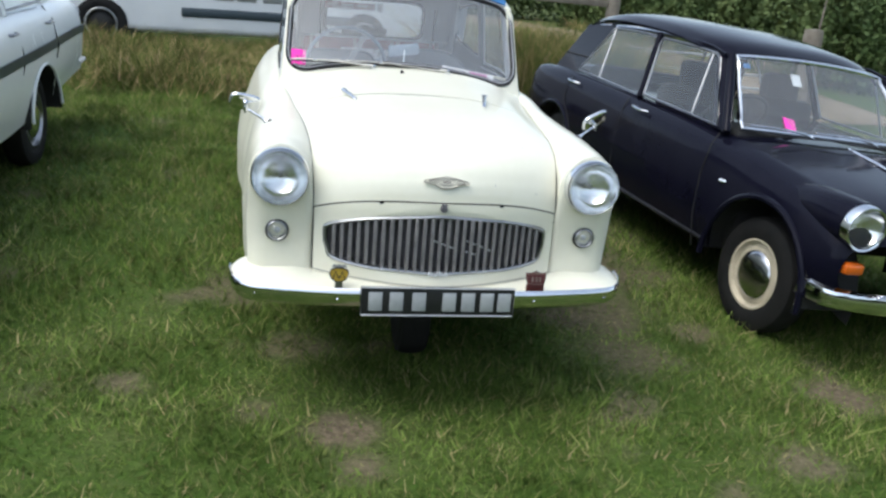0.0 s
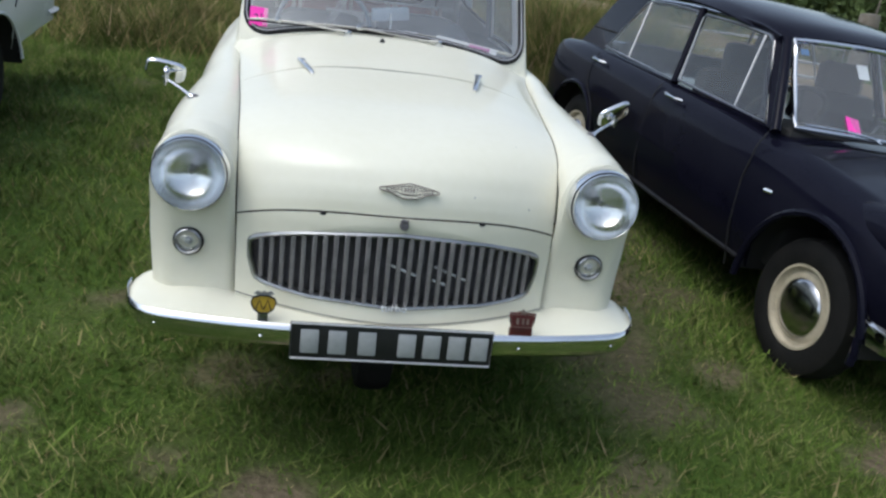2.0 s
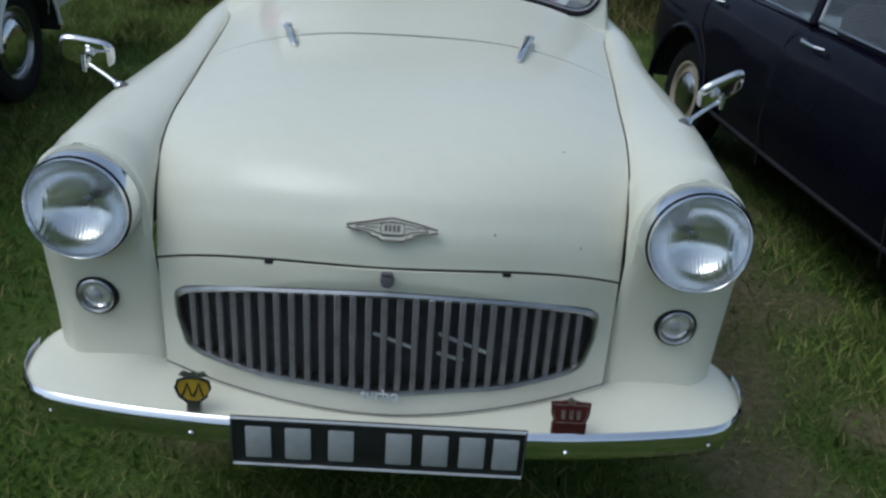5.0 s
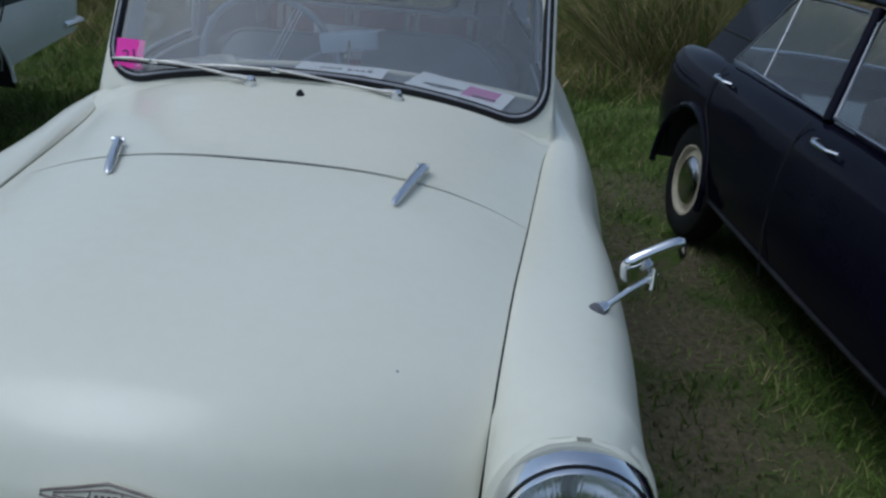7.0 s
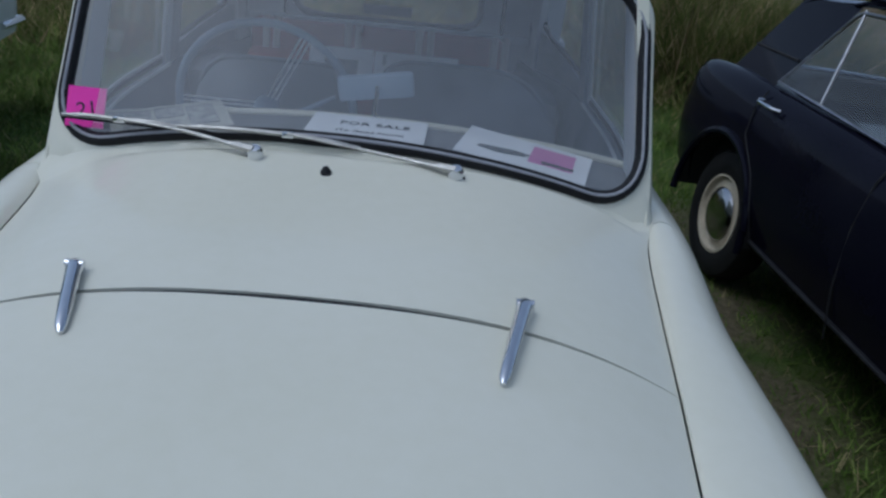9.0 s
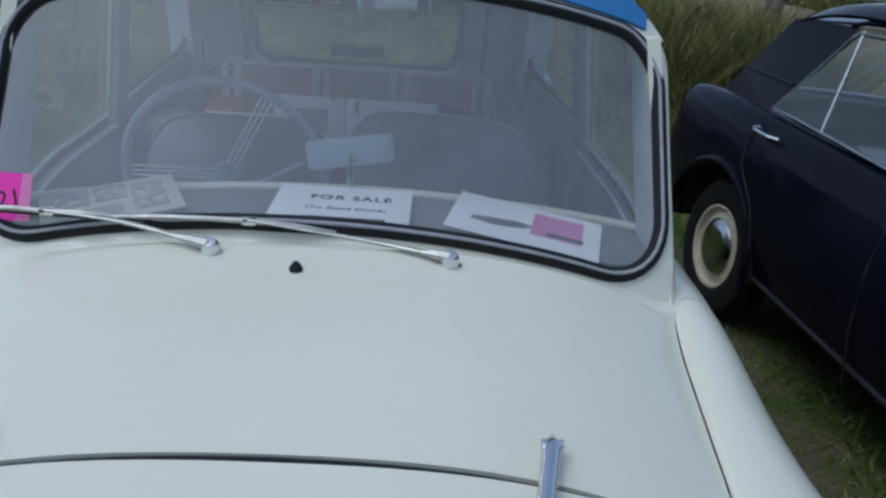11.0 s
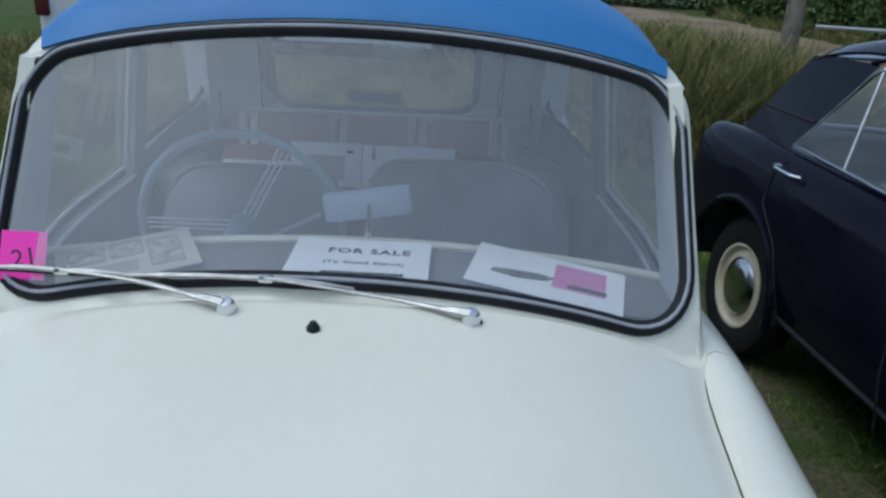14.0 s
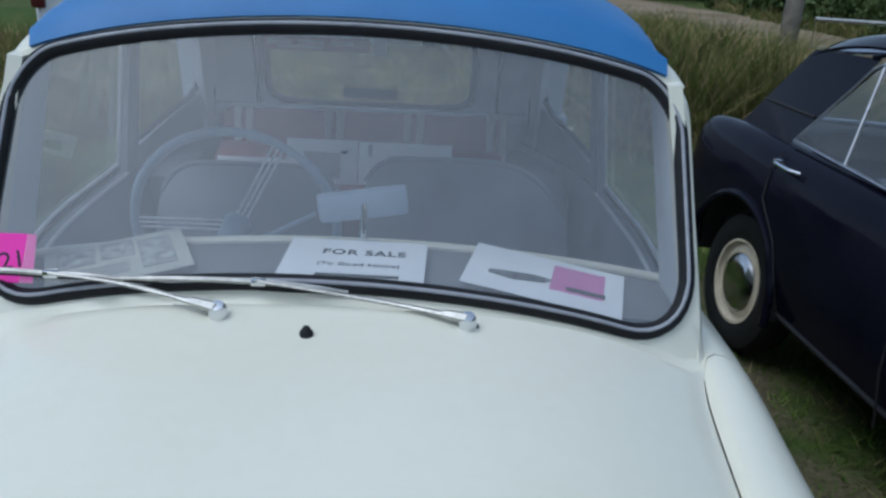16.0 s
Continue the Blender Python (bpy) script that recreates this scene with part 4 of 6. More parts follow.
    seal = part("quarter_light", tube([at(y, z) for y, z in ql], 0.008, 8, closed=True), RUBBER, car, "small rear quarter window in black rubber")
    g = part("quarter_pane", skin([[at(2.13, 1.04), at(2.43, 1.09)], [at(2.13, 1.29), at(2.43, 1.26)]]), PANE, seal)
    g.visible_shadow = False
    part("quarter_trim", skin([[at(y, low(y).z + (z - low(y).z) * f) for f in (0, 0.5, 1)] for y, z in ((2.09, 1.002), (2.28, 1.043), (2.40, 1.076), (2.50, 1.10))], thick=0.012), GREY, car)
    # inner door trim below the glass
    trim_top = lambda y: low(y) + Vector((-side * 0.028, 0, 0.012))
    trim = part("door_trim", skin([[low(y) + Vector((-side * 0.004, 0, 0.008)), trim_top(y), trim_top(y) + Vector((-side * 0.022, 0, -0.10)), low(y) + Vector((-side * 0.03, 0, -0.5))] for y in np.linspace(1.36, 2.66, 12)]), GREY, car)
    part("trim_edge", tube([trim_top(y) + Vector((0, 0, 0.002)) for y in np.linspace(1.485, 2.0, 8)], 0.004, 6), LINING, trim)


both_sides(cabin_side)

# back of the cabin with its window, and the tail
rear_y = lambda z: 2.46 + 0.25 * (1.30 - z)


def rear_loop(hw, z0, z1, power):
    out = []
    for k in range(64):
        a = math.tau * k / 64
        c, s = math.cos(a), math.sin(a)
        x = math.copysign(abs(c) ** (2 / power), c) * hw
        z = (z0 + z1) / 2 + math.copysign(abs(s) ** (2 / power), s) * (z1 - z0) / 2
        out.append(Vector((x - 0.038, rear_y(z), z)))
    return out


part("cabin_back", skin([rear_loop(0.284, 1.055, 1.265, 6), rear_loop(0.35, 1.03, 1.295, 8), [p + Vector((0.008, 0, 0)) for p in rear_loop(0.535, 0.88, 1.36, 12)]], closed=True, thick=0.02, out=(0, -1, 0)), LINING, car)
rear_window = part("rear_window", tube(rear_loop(0.287, 1.052, 1.268, 6), 0.011, 8, closed=True), RUBBER, car, "rear window in a black rubber seal")
g = part("rear_pane", skin([rear_loop(0.284, 1.055, 1.265, 6), rear_loop(0.004, 1.16, 1.17, 2)], closed=True), PANE, rear_window)
g.visible_shadow = False
part("window_sticker", block((0.15, 0.004, 0.032), (-0.038, rear_y(1.090) - 0.016, 1.090), 0.001, (12, 0, 0)), DARK, rear_window)
band = part("club_sticker", block((0.29, 0.003, 0.040), (-0.185, rear_y(1.224) - 0.012, 1.224), 0.001, (14, 0, 0)), MAROON, rear_window, "maroon window sticker with unreadable lettering")
for x, w, z in ((-0.285, 0.06, 1.228), (-0.20, 0.07, 1.228), (-0.115, 0.06, 1.228), (-0.23, 0.12, 1.213)):
    part("sticker_bar", block((w, 0.002, 0.010), (x, rear_y(z) - 0.0145, z), 0.0005, (14, 0, 0)), CREAMCLOTH, band)
part("sticker_patch", block((0.034, 0.002, 0.048), (-0.012, rear_y(1.222) - 0.0145, 1.222), 0.0005, (14, 0, 0)), PAPER, band)
part("boot_lid", skin([[Vector((u * 0.545, 2.56 + 0.125 * k, 0.968 - 0.004 * k * k + 0.02 * (1 - u * u))) for u in np.linspace(-1, 1, 13)] for k in range(7)], thick=0.01, out=(0, 0, 1)), CREAM, car)
part("tail_panel", skin([[Vector((u * 0.68, 3.31 + 0.02 * (1 - abs(u)), z)) for u in np.linspace(-1, 1, 13)] for z in np.linspace(0.42, 0.86, 6)], thick=0.01), CREAM, car)
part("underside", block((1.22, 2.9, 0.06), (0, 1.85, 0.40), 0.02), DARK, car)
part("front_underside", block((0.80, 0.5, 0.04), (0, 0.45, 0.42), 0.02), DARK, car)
for x, y in ((0, 0.62), (-0.62, 2.62), (0.62, 2.62)):
    g0 = ground_height(x, y)
    wheel = part("wheel", lathe([(0.05, -0.06), (0.13, -0.055), (0.19, -0.062), (0.225, -0.055), (0.235, -0.03), (0.237, 0), (0.235, 0.03), (0.225, 0.055), (0.19, 0.062), (0.13, 0.055), (0.05, 0.06)], 36, pose(x, y, g0 + 0.236, 0, 0, 90)), TYRE, car, "small road wheel")

# inside: shelf, wheel, mirror, seats, rug
part("dash_shelf", skin([[Vector((u * 0.54, 1.262 + 0.063 * u * u + d * (0.235 - 0.063 * u * u), 1.006 - 0.050 * u * u)) for u in np.linspace(-1, 1, 25)] for d in np.linspace(0, 1, 5)], thick=0.01, out=(0, 0, 1)), SHELF, car, "grey padded dashboard shelf")
part("shelf_edge", tube([Vector((u * 0.545, 1.500, 1.008 - 0.046 * u * u)) for u in np.linspace(-1, 1, 25)], 0.008, 8), CREAM, car, "cream piping along the shelf")
part("dash_panel", skin([[Vector((u * 0.535, 1.500 + 0.03 * d, 1.0 - 0.046 * u * u - 0.2 * d)) for u in np.linspace(-1, 1, 15)] for d in np.linspace(0, 1, 4)]), LINING, car)
wm = pose(-0.240, 1.70, 0.960, -80, 0, 0)
steering = part("steering_wheel", tube([wm @ Vector((0.195 * math.cos(a), 0.195 * math.sin(a), 0)) for a in np.linspace(0, math.tau, 49)[:-1]], 0.0092, 10, closed=True), PALEBLUE, car, "pale blue-grey steering wheel with chrome wire spokes")
part("wheel_boss", lathe([(0, -0.020), (0.020, -0.017), (0.029, -0.004), (0.028, 0.02), (0.023, 0.05)], 24, wm @ pose(0, 0, 0, -90, 0, 0)), PALEBLUE, steering)
for a in (62, 180, -62):
    for off in (-0.010, 0.0, 0.010):
        d = Vector((math.cos(radians(a)), math.sin(radians(a)), 0))
        e = Vector((-d.y, d.x, 0)) * off
        # near-white colour puts the chrome's bright glints into the wires
        part("spoke", tube([wm @ (d * 0.026 + e), wm @ (d * 0.19 + e)], 0.0022, 6), SCRIPT, steering)
part("steering_column", tube([wm @ Vector((0, 0, -0.02)), wm @ Vector((0, 0, -0.05)), wm @ Vector((0, 0.02, -0.42))], [0.024, 0.028, 0.030], 14), PALEBLUE, car)
part("column_stalk", tube([(-0.215, 1.60, 0.950), (-0.161, 1.60, 0.976), (-0.076, 1.60, 1.022)], [0.006, 0.005, 0.004], 8), PALEBLUE, car)
inner_mirror = part("driving_mirror", block((0.150, 0.022, 0.052), (0.018, 1.500, 1.076), 0.008, (8, -8, 4)), PALEBLUE, car, "pale blue driving mirror on a dashboard stem")
part("mirror_stem", tube([(0.022, 1.488, 1.08), (0.020, 1.478, 1.010)], 0.0045, 8), CHROME, inner_mirror)
part("mirror_foot", block((0.06, 0.03, 0.008), (0.020, 1.474, 1.012), 0.003), PALEBLUE, inner_mirror)


def seat(x, w, top, doorward, fall, power):
    """A seat back with a flat top that rounds off on the side of its door (doorward is that side's sign)."""
    rows_ = []
    for k in range(25):
        a = k / 24
        z = 0.55 + (top - 0.55) * a
        row = []
        for u in np.linspace(-1, 1, 29):
            out = u * doorward
            drop = (fall * abs(u) ** power if out > 0 else 0.055 * abs(u) ** 9) * a ** 4
            row.append(Vector((x + w * u * (1 - 0.06 * a ** 8), 1.86 + 0.10 * a - 0.05 * (1 - u * u) * (1 - a ** 8), z - drop)))
        rows_.append(row)
    s = part("seat_back", skin(rows_, thick=0.08, out=(0, -1, 0)), GREY, car, "grey leathercloth seat back")
    part("seat_piping", tube([r + Vector((0, -0.002, 0.002)) for r in rows_[-1]], 0.006, 8), GREY, s)
    part("seat_cushion", block((2 * w, 0.5, 0.14), (x, 1.74, 0.52), 0.04), GREY, s)


seat(0.213, 0.236, 1.042, 1, 0.115, 3.2)
seat(-0.267, 0.207, 1.014, -1, 0.07, 6.5)
rug = part("rear_seat", block((0.79, 0.10, 0.42), (-0.057, 2.48, 0.83), 0.03, (-8, 0, 0)), MAROON, car, "rear seat draped with a maroon striped rug")
for x in (-0.40, -0.368, -0.15, -0.118, 0.068, 0.104, 0.30, 0.335):
    part("rug_stripe", block((0.021, 0.106, 0.424), (x, 2.4790, 0.832), 0.004, (-8, 0, 0)), CREAMCLOTH, rug)
for x, w in ((0.415, 0.145), (-0.520, 0.125)):
    part("wheel_box", block((w, 0.46, 0.50), (x, 2.33, 0.70), 0.05), GREY, car, "grey trimmed wheel box beside the rear seat")
part("parcel_shelf", block((1.04, 0.10, 0.03), (0, 2.545, 1.035), 0.008), LINING, car)

# papers in the window
notice_m = Matrix.Translation((0.014, 1.378, 1.016)) @ pose(0, 0, 0, 2, 0, -2)
notice = part("for_sale_notice", block((0.224, 0.190, 0.001), (0, 0, 0)), PAPER, None)
notice.matrix_world = notice_m
tagged(notice, "white printed paper sale notice lying on the dashboard shelf", "notice")
lettering("FOR SALE", 0.028, pose(0.012, 0.040, 0.0012), INK, notice, "sale_words", 0.0002, 1.15, 0.0007)
lettering("(To Good Home)", 0.0165, pose(0.008, -0.008, 0.0012), INK, notice, "home_words", 0.0002, 1.1, 0.0003)
part("phone_bar", block((0.128, 0.010, 0.0006), (0.01, -0.050, 0.0011)), INK, notice)
leaflet = part("brochure", block((0.250, 0.165, 0.001)), PAPER, None)
leaflet.matrix_world = Matrix.Translation((0.318, 1.390, 0.998)) @ pose(0, 0, 0, 2, 7, -13)
tagged(leaflet, "white printed brochure with a pink panel on the dashboard shelf", "brochure")
part("pink_panel", block((0.085, 0.095, 0.0006), (0.052, 0.012, 0.001)), PINKINK, leaflet)
part("title_bar", block((0.062, 0.014, 0.0006), (0.066, -0.022, 0.0016)), INK, leaflet)
part("car_picture", plate([(-0.09, 0.028), (-0.05, 0.034), (0.0, 0.020), (0.012, 0.004), (-0.02, 0.0), (-0.06, 0.008), (-0.088, 0.016)], 0.0008, pose(0, 0, 0.0016, 90, 0, 0)), CARPIC, leaflet)
clipping = part("newspaper_page", block((0.215, 0.165, 0.001)), NEWS, None)
clipping.matrix_world = Matrix.Translation((-0.360, 1.398, 0.999)) @ pose(0, 0, 0, 2, -7, 23)
tagged(clipping, "yellowed newspaper page with pictures on the dashboard shelf", "newspaper")
for x, y, w, h in ((-0.06, 0.03, 0.055, 0.06), (0.002, 0.035, 0.05, 0.06), (0.06, 0.0, 0.05, 0.11)):
    picture = part("newspaper_picture", block((w, h, 0.0006), (x, y, 0.001)), NEWSPIC, clipping)
    part("picture_border", tube([(x + a * w / 2, y + b * h / 2, 0.0014) for a, b in ((-1, -1), (1, -1), (1, 1), (-1, 1))], 0.0009, 4, closed=True), GREYINK, picture)
for k in range(4):
    part("newspaper_text", block((0.10, 0.004, 0.0006), (-0.035, -0.022 - 0.011 * k, 0.001)), GREYINK, clipping)
tag_at = screen(-0.905, 0.205)
entry = part("entry_card", block((0.064, 0.001, 0.072)), PINK, None)
entry.matrix_world = Matrix.Translation(tag_at + Vector((0.010, -0.007, 0.002))) @ pose(0, 0, 0, -28, 3, 8)
tagged(entry, "fluorescent pink entry card with a handwritten 21 tucked under the wiper", "card")
lettering("21", 0.036, pose(0.002, -0.0008, -0.004, 90, 0, 0) @ pose(0, 0, 0, 0, 0, 12), INK, entry, "written_number", 0.0002)
album = thing("photo_sheets", "white sheets of photographs leaning on the rear seat", "photographs", m=pose(0, 2.245, 0.893, -20, 0, 0))
for x0, x1, length in ((-0.415, -0.225, 0.064), (-0.238, -0.054, 0.118), (-0.051, 0.190, 0.116)):
    part("sheet", block((x1 - x0, 0.003, length), ((x0 + x1) / 2, 0.002 * (x0 < -0.4), length / 2), 0.001), PAPER, album)
for x, z, w, h in ((-0.36, 0.030, 0.05, 0.022), (-0.28, 0.030, 0.06, 0.020), (-0.145, 0.052, 0.095, 0.066), (-0.022, 0.094, 0.010, 0.030), (0.09, 0.076, 0.13, 0.012)):
    part("photograph", block((w, 0.0012, h), (x, -0.0022, z)), GREYINK, album)
part("rear_cushion", block((0.79, 0.34, 0.16), (-0.057, 2.305, 0.835), 0.03, (20, 0, 0)), MAROON, car, "rear seat cushion under the rug")
for x in (-0.352, 0.318):
    part("lining_seam", tube([(x, rear_y(z) - 0.012, z) for z in (1.045, 1.14, 1.235)], 0.006, 6), RUBBER, car)
for x, y, z in ((0.1800, 0.0770, 0.7730), (0.3357, 0.1191, 0.7383), (0.3045, 0.2385, 0.8730)):
    part("paint_chip", lathe([(0, -0.0008), (0.0016, -0.0006), (0.0021, 0.0004)], 9, pose(x, y, z, -40, 0, 0)), GREYINK, car)


# ---- shared car tools ----
def body_shell(stations, count=46, rows=90, hubs=(), arch=0.33):
    """Lower body from front to back. A station: (along, middle height, shoulder half width, shoulder height, half width, belt height, sill half width, sill height)."""
    def half(st):
        y, zc, xs, zs, w, zm, wb, zb = st
        return [(0, y, zc), (xs * 0.5, y, zc - 0.18 * (zc - zs)), (xs * 0.86, y, zs + 0.38 * (zc - zs)), (xs, y, zs), (xs + (w - xs) * 0.75, y, zs - 0.30 * (zs - zm)), (w, y, zm), (w * 0.992, y, zm - 0.5 * (zm - zb)), (wb, y, zb)]
    cols = [spline([half(st)[j] for st in stations], rows) for j in range(8)]
    grid = []
    for k in range(rows):
        h = spline([c[k] for c in cols], count)
        grid.append([Vector((-p.x, p.y, p.z)) for p in reversed(h[1:])] + h)
    bm = skin(grid)
    for hy, hz, *own in hubs:
        arch = own[0] if own else arch
        inside = lambda v: math.hypot(v.co.y - hy, v.co.z - hz) < arch and abs(v.co.x) > 0.45
        cut = {v for v in bm.verts if inside(v)}
        bmesh.ops.delete(bm, geom=[f for f in bm.faces if all(v in cut for v in f.verts)], context="FACES")
        for v in bm.verts:
            if inside(v):
                d = Vector((0, v.co.y - hy, v.co.z - hz))
                d = d.normalized() * arch
                v.co.y, v.co.z = hy + d.y, hz + d.z
    return bm


def arch_line(bm_half, hy, hz, arch, side, lip):
    """Points round a wheel arch at a given half width."""
    return [Vector((side * bm_half, hy + arch * math.cos(a), hz + arch * math.sin(a))) for a in np.linspace(radians(-lip), radians(180 + lip), 25)]


def road_wheel(at, side, rim_mat, cap_mat, parent, radius=0.275, rim=0.168, width=0.14):
    """Tyre, painted rim and domed hub cap; its outer face looks to the side given."""
    m = Matrix.Translation(at) @ pose(0, 0, 0, 0, 0, 90 if side > 0 else -90)
    w = width / 2
    tyre = lathe([(rim * 0.98, -w * 0.82), (rim * 1.12, -w), (radius * 0.86, -w), (radius * 0.96, -w * 0.86), (radius, -w * 0.5), (radius, w * 0.5), (radius * 0.96, w * 0.86), (radius * 0.86, w), (rim * 1.1, w), (rim * 0.98, w * 0.8)], 48, m)
    wheel = part("wheel", tyre, TYRE, parent, "black tyre on a painted rim")
    part("rim", lathe([(rim * 1.0, -w * 0.84), (rim * 1.01, -w * 0.93), (rim * 0.95, -w * 0.93), (rim * 0.91, -w * 0.66), (rim * 0.86, -w * 0.60), (rim * 0.80, -w * 0.66), (rim * 0.72, -w * 0.72), (rim * 0.60, -w * 0.70), (0, -w * 0.66)], 48, m), rim_mat, wheel)
    part("hub_cap", lathe([(rim * 0.68, -w * 0.70), (rim * 0.685, -w * 0.80), (rim * 0.63, -w * 0.93), (rim * 0.48, -w * 1.06), (rim * 0.25, -w * 1.16), (0, -w * 1.2)], 40, m), cap_mat, wheel)
    return wheel


def wheel_well(side, x, hy, hz, radius, parent):
    """The dark lining over a wheel, open below."""
    bm = lathe([(radius, -0.02), (radius, 0.28), (0.0, 0.28)], 32, Matrix.Translation((side * x, hy, hz)) @ pose(0, 0, 0, 0, 0, 90 if side > 0 else -90))
    bmesh.ops.delete(bm, geom=[f for f in bm.faces if f.calc_center_median().z < hz - 0.03], context="FACES")
    return part("wheel_well", bm, DARK, parent)


def quad_pane(a, b, c, d, n=6):
    return skin([[Vector(a).lerp(Vector(b), i / n).lerp(Vector(d).lerp(Vector(c), i / n), j / n) for i in range(n + 1)] for j in range(n + 1)])


# ---- the black saloon beside it ----
black_m = Matrix.Translation((1.671, 0.867, 0.199)) @ pose(0, 0, 0, 2.3, 4.5, 7.25) @ Matrix.Translation((0.69, -0.63, -0.27))
saloon = thing("black_saloon", "black four-door vintage saloon with chrome trim, parked on grass", "car", m=black_m)
HUBS = [(0.615, 0.272), (2.988, 0.272)]
ARCHES = [(0.592, 0.272, 0.360), (2.988, 0.272, 0.335)]
BODY = [
    (0.12, 0.62, 0.58, 0.60, 0.70, 0.50, 0.66, 0.40), (0.15, 0.67, 0.60, 0.65, 0.73, 0.52, 0.69, 0.37), (0.22, 0.715, 0.61, 0.695, 0.748, 0.54, 0.70, 0.34),
    (0.40, 0.765, 0.62, 0.735, 0.757, 0.56, 0.71, 0.31), (0.80, 0.82, 0.635, 0.785, 0.763, 0.57, 0.72, 0.29), (1.12, 0.855, 0.645, 0.815, 0.765, 0.58, 0.72, 0.28),
    (1.8, 0.85, 0.67, 0.835, 0.768, 0.60, 0.72, 0.28), (2.7, 0.85, 0.67, 0.845, 0.765, 0.60, 0.715, 0.28), (3.15, 0.848, 0.665, 0.842, 0.757, 0.60, 0.71, 0.29),
    (3.40, 0.822, 0.660, 0.828, 0.745, 0.60, 0.70, 0.31), (3.53, 0.806, 0.655, 0.815, 0.728, 0.60, 0.69, 0.33), (3.590, 0.790, 0.648, 0.802, 0.712, 0.59, 0.68, 0.35), (3.612, 0.765, 0.640, 0.780, 0.700, 0.58, 0.67, 0.37), (3.622, 0.60, 0.62, 0.61, 0.68, 0.52, 0.66, 0.39)]
part("body", body_shell(BODY, hubs=ARCHES), BLACK, saloon, "glossy black bodywork")
for side in (-1, 1):
    for (hy, hz), (ay, az, reach) in zip(HUBS, ARCHES):
        part("wheel_arch", tube([p for p in arch_line(0.762, ay, az, reach + 0.013, side, 4)], 0.017, 8), BLACK, saloon)
        wheel_well(side, 0.74, ay, az, reach + 0.02, saloon)
        road_wheel((side * 0.635, hy, hz), side, WHEELCREAM, HUBCAP, saloon, 0.275)
    part("sill_strip", tube([(side * 0.727, 1.0, 0.305), (side * 0.730, 1.8, 0.300), (side * 0.725, 2.64, 0.302)], 0.010, 8), SILLTRIM, saloon)
    for y in (1.86, 2.785):
        h = part("door_handle", tube([(side * 0.742, y - 0.07, 0.797), (side * 0.772, y - 0.05, 0.800), (side * 0.774, y + 0.04, 0.802), (side * 0.742, y + 0.06, 0.802)], 0.0085, 8), CHROME, saloon, "chrome door handle")
        part("handle_button", lathe([(0, -0.01), (0.009, -0.008), (0.011, 0.01)], 12, pose(side * 0.752, y + 0.075, 0.800, 0, 0, 90 if side > 0 else -90)), CHROME, h)
    part("wing_indicator", tube([(side * 0.752, 0.92, 0.632), (side * 0.775, 0.938, 0.634), (side * 0.755, 0.965, 0.632)], 0.010, 8), CHROME, saloon)
    part("door_gap", tube([(side * 0.716, 2.885, 0.835), (side * 0.748, 2.885, 0.77), (side * 0.7665, 2.86, 0.66), (side * 0.767, 2.72, 0.545), (side * 0.766, 2.645, 0.42), (side * 0.728, 2.62, 0.29)], 0.003, 5), DARK, saloon)
    for y in (1.12, 2.06):
        part("door_gap", tube([(side * 0.716, y, 0.835), (side * 0.748, y, 0.77), (side * 0.7665, y, 0.62), (side * 0.765, y - 0.02, 0.42), (side * 0.728, y - 0.03, 0.24)], 0.0035, 5), DARK, saloon)
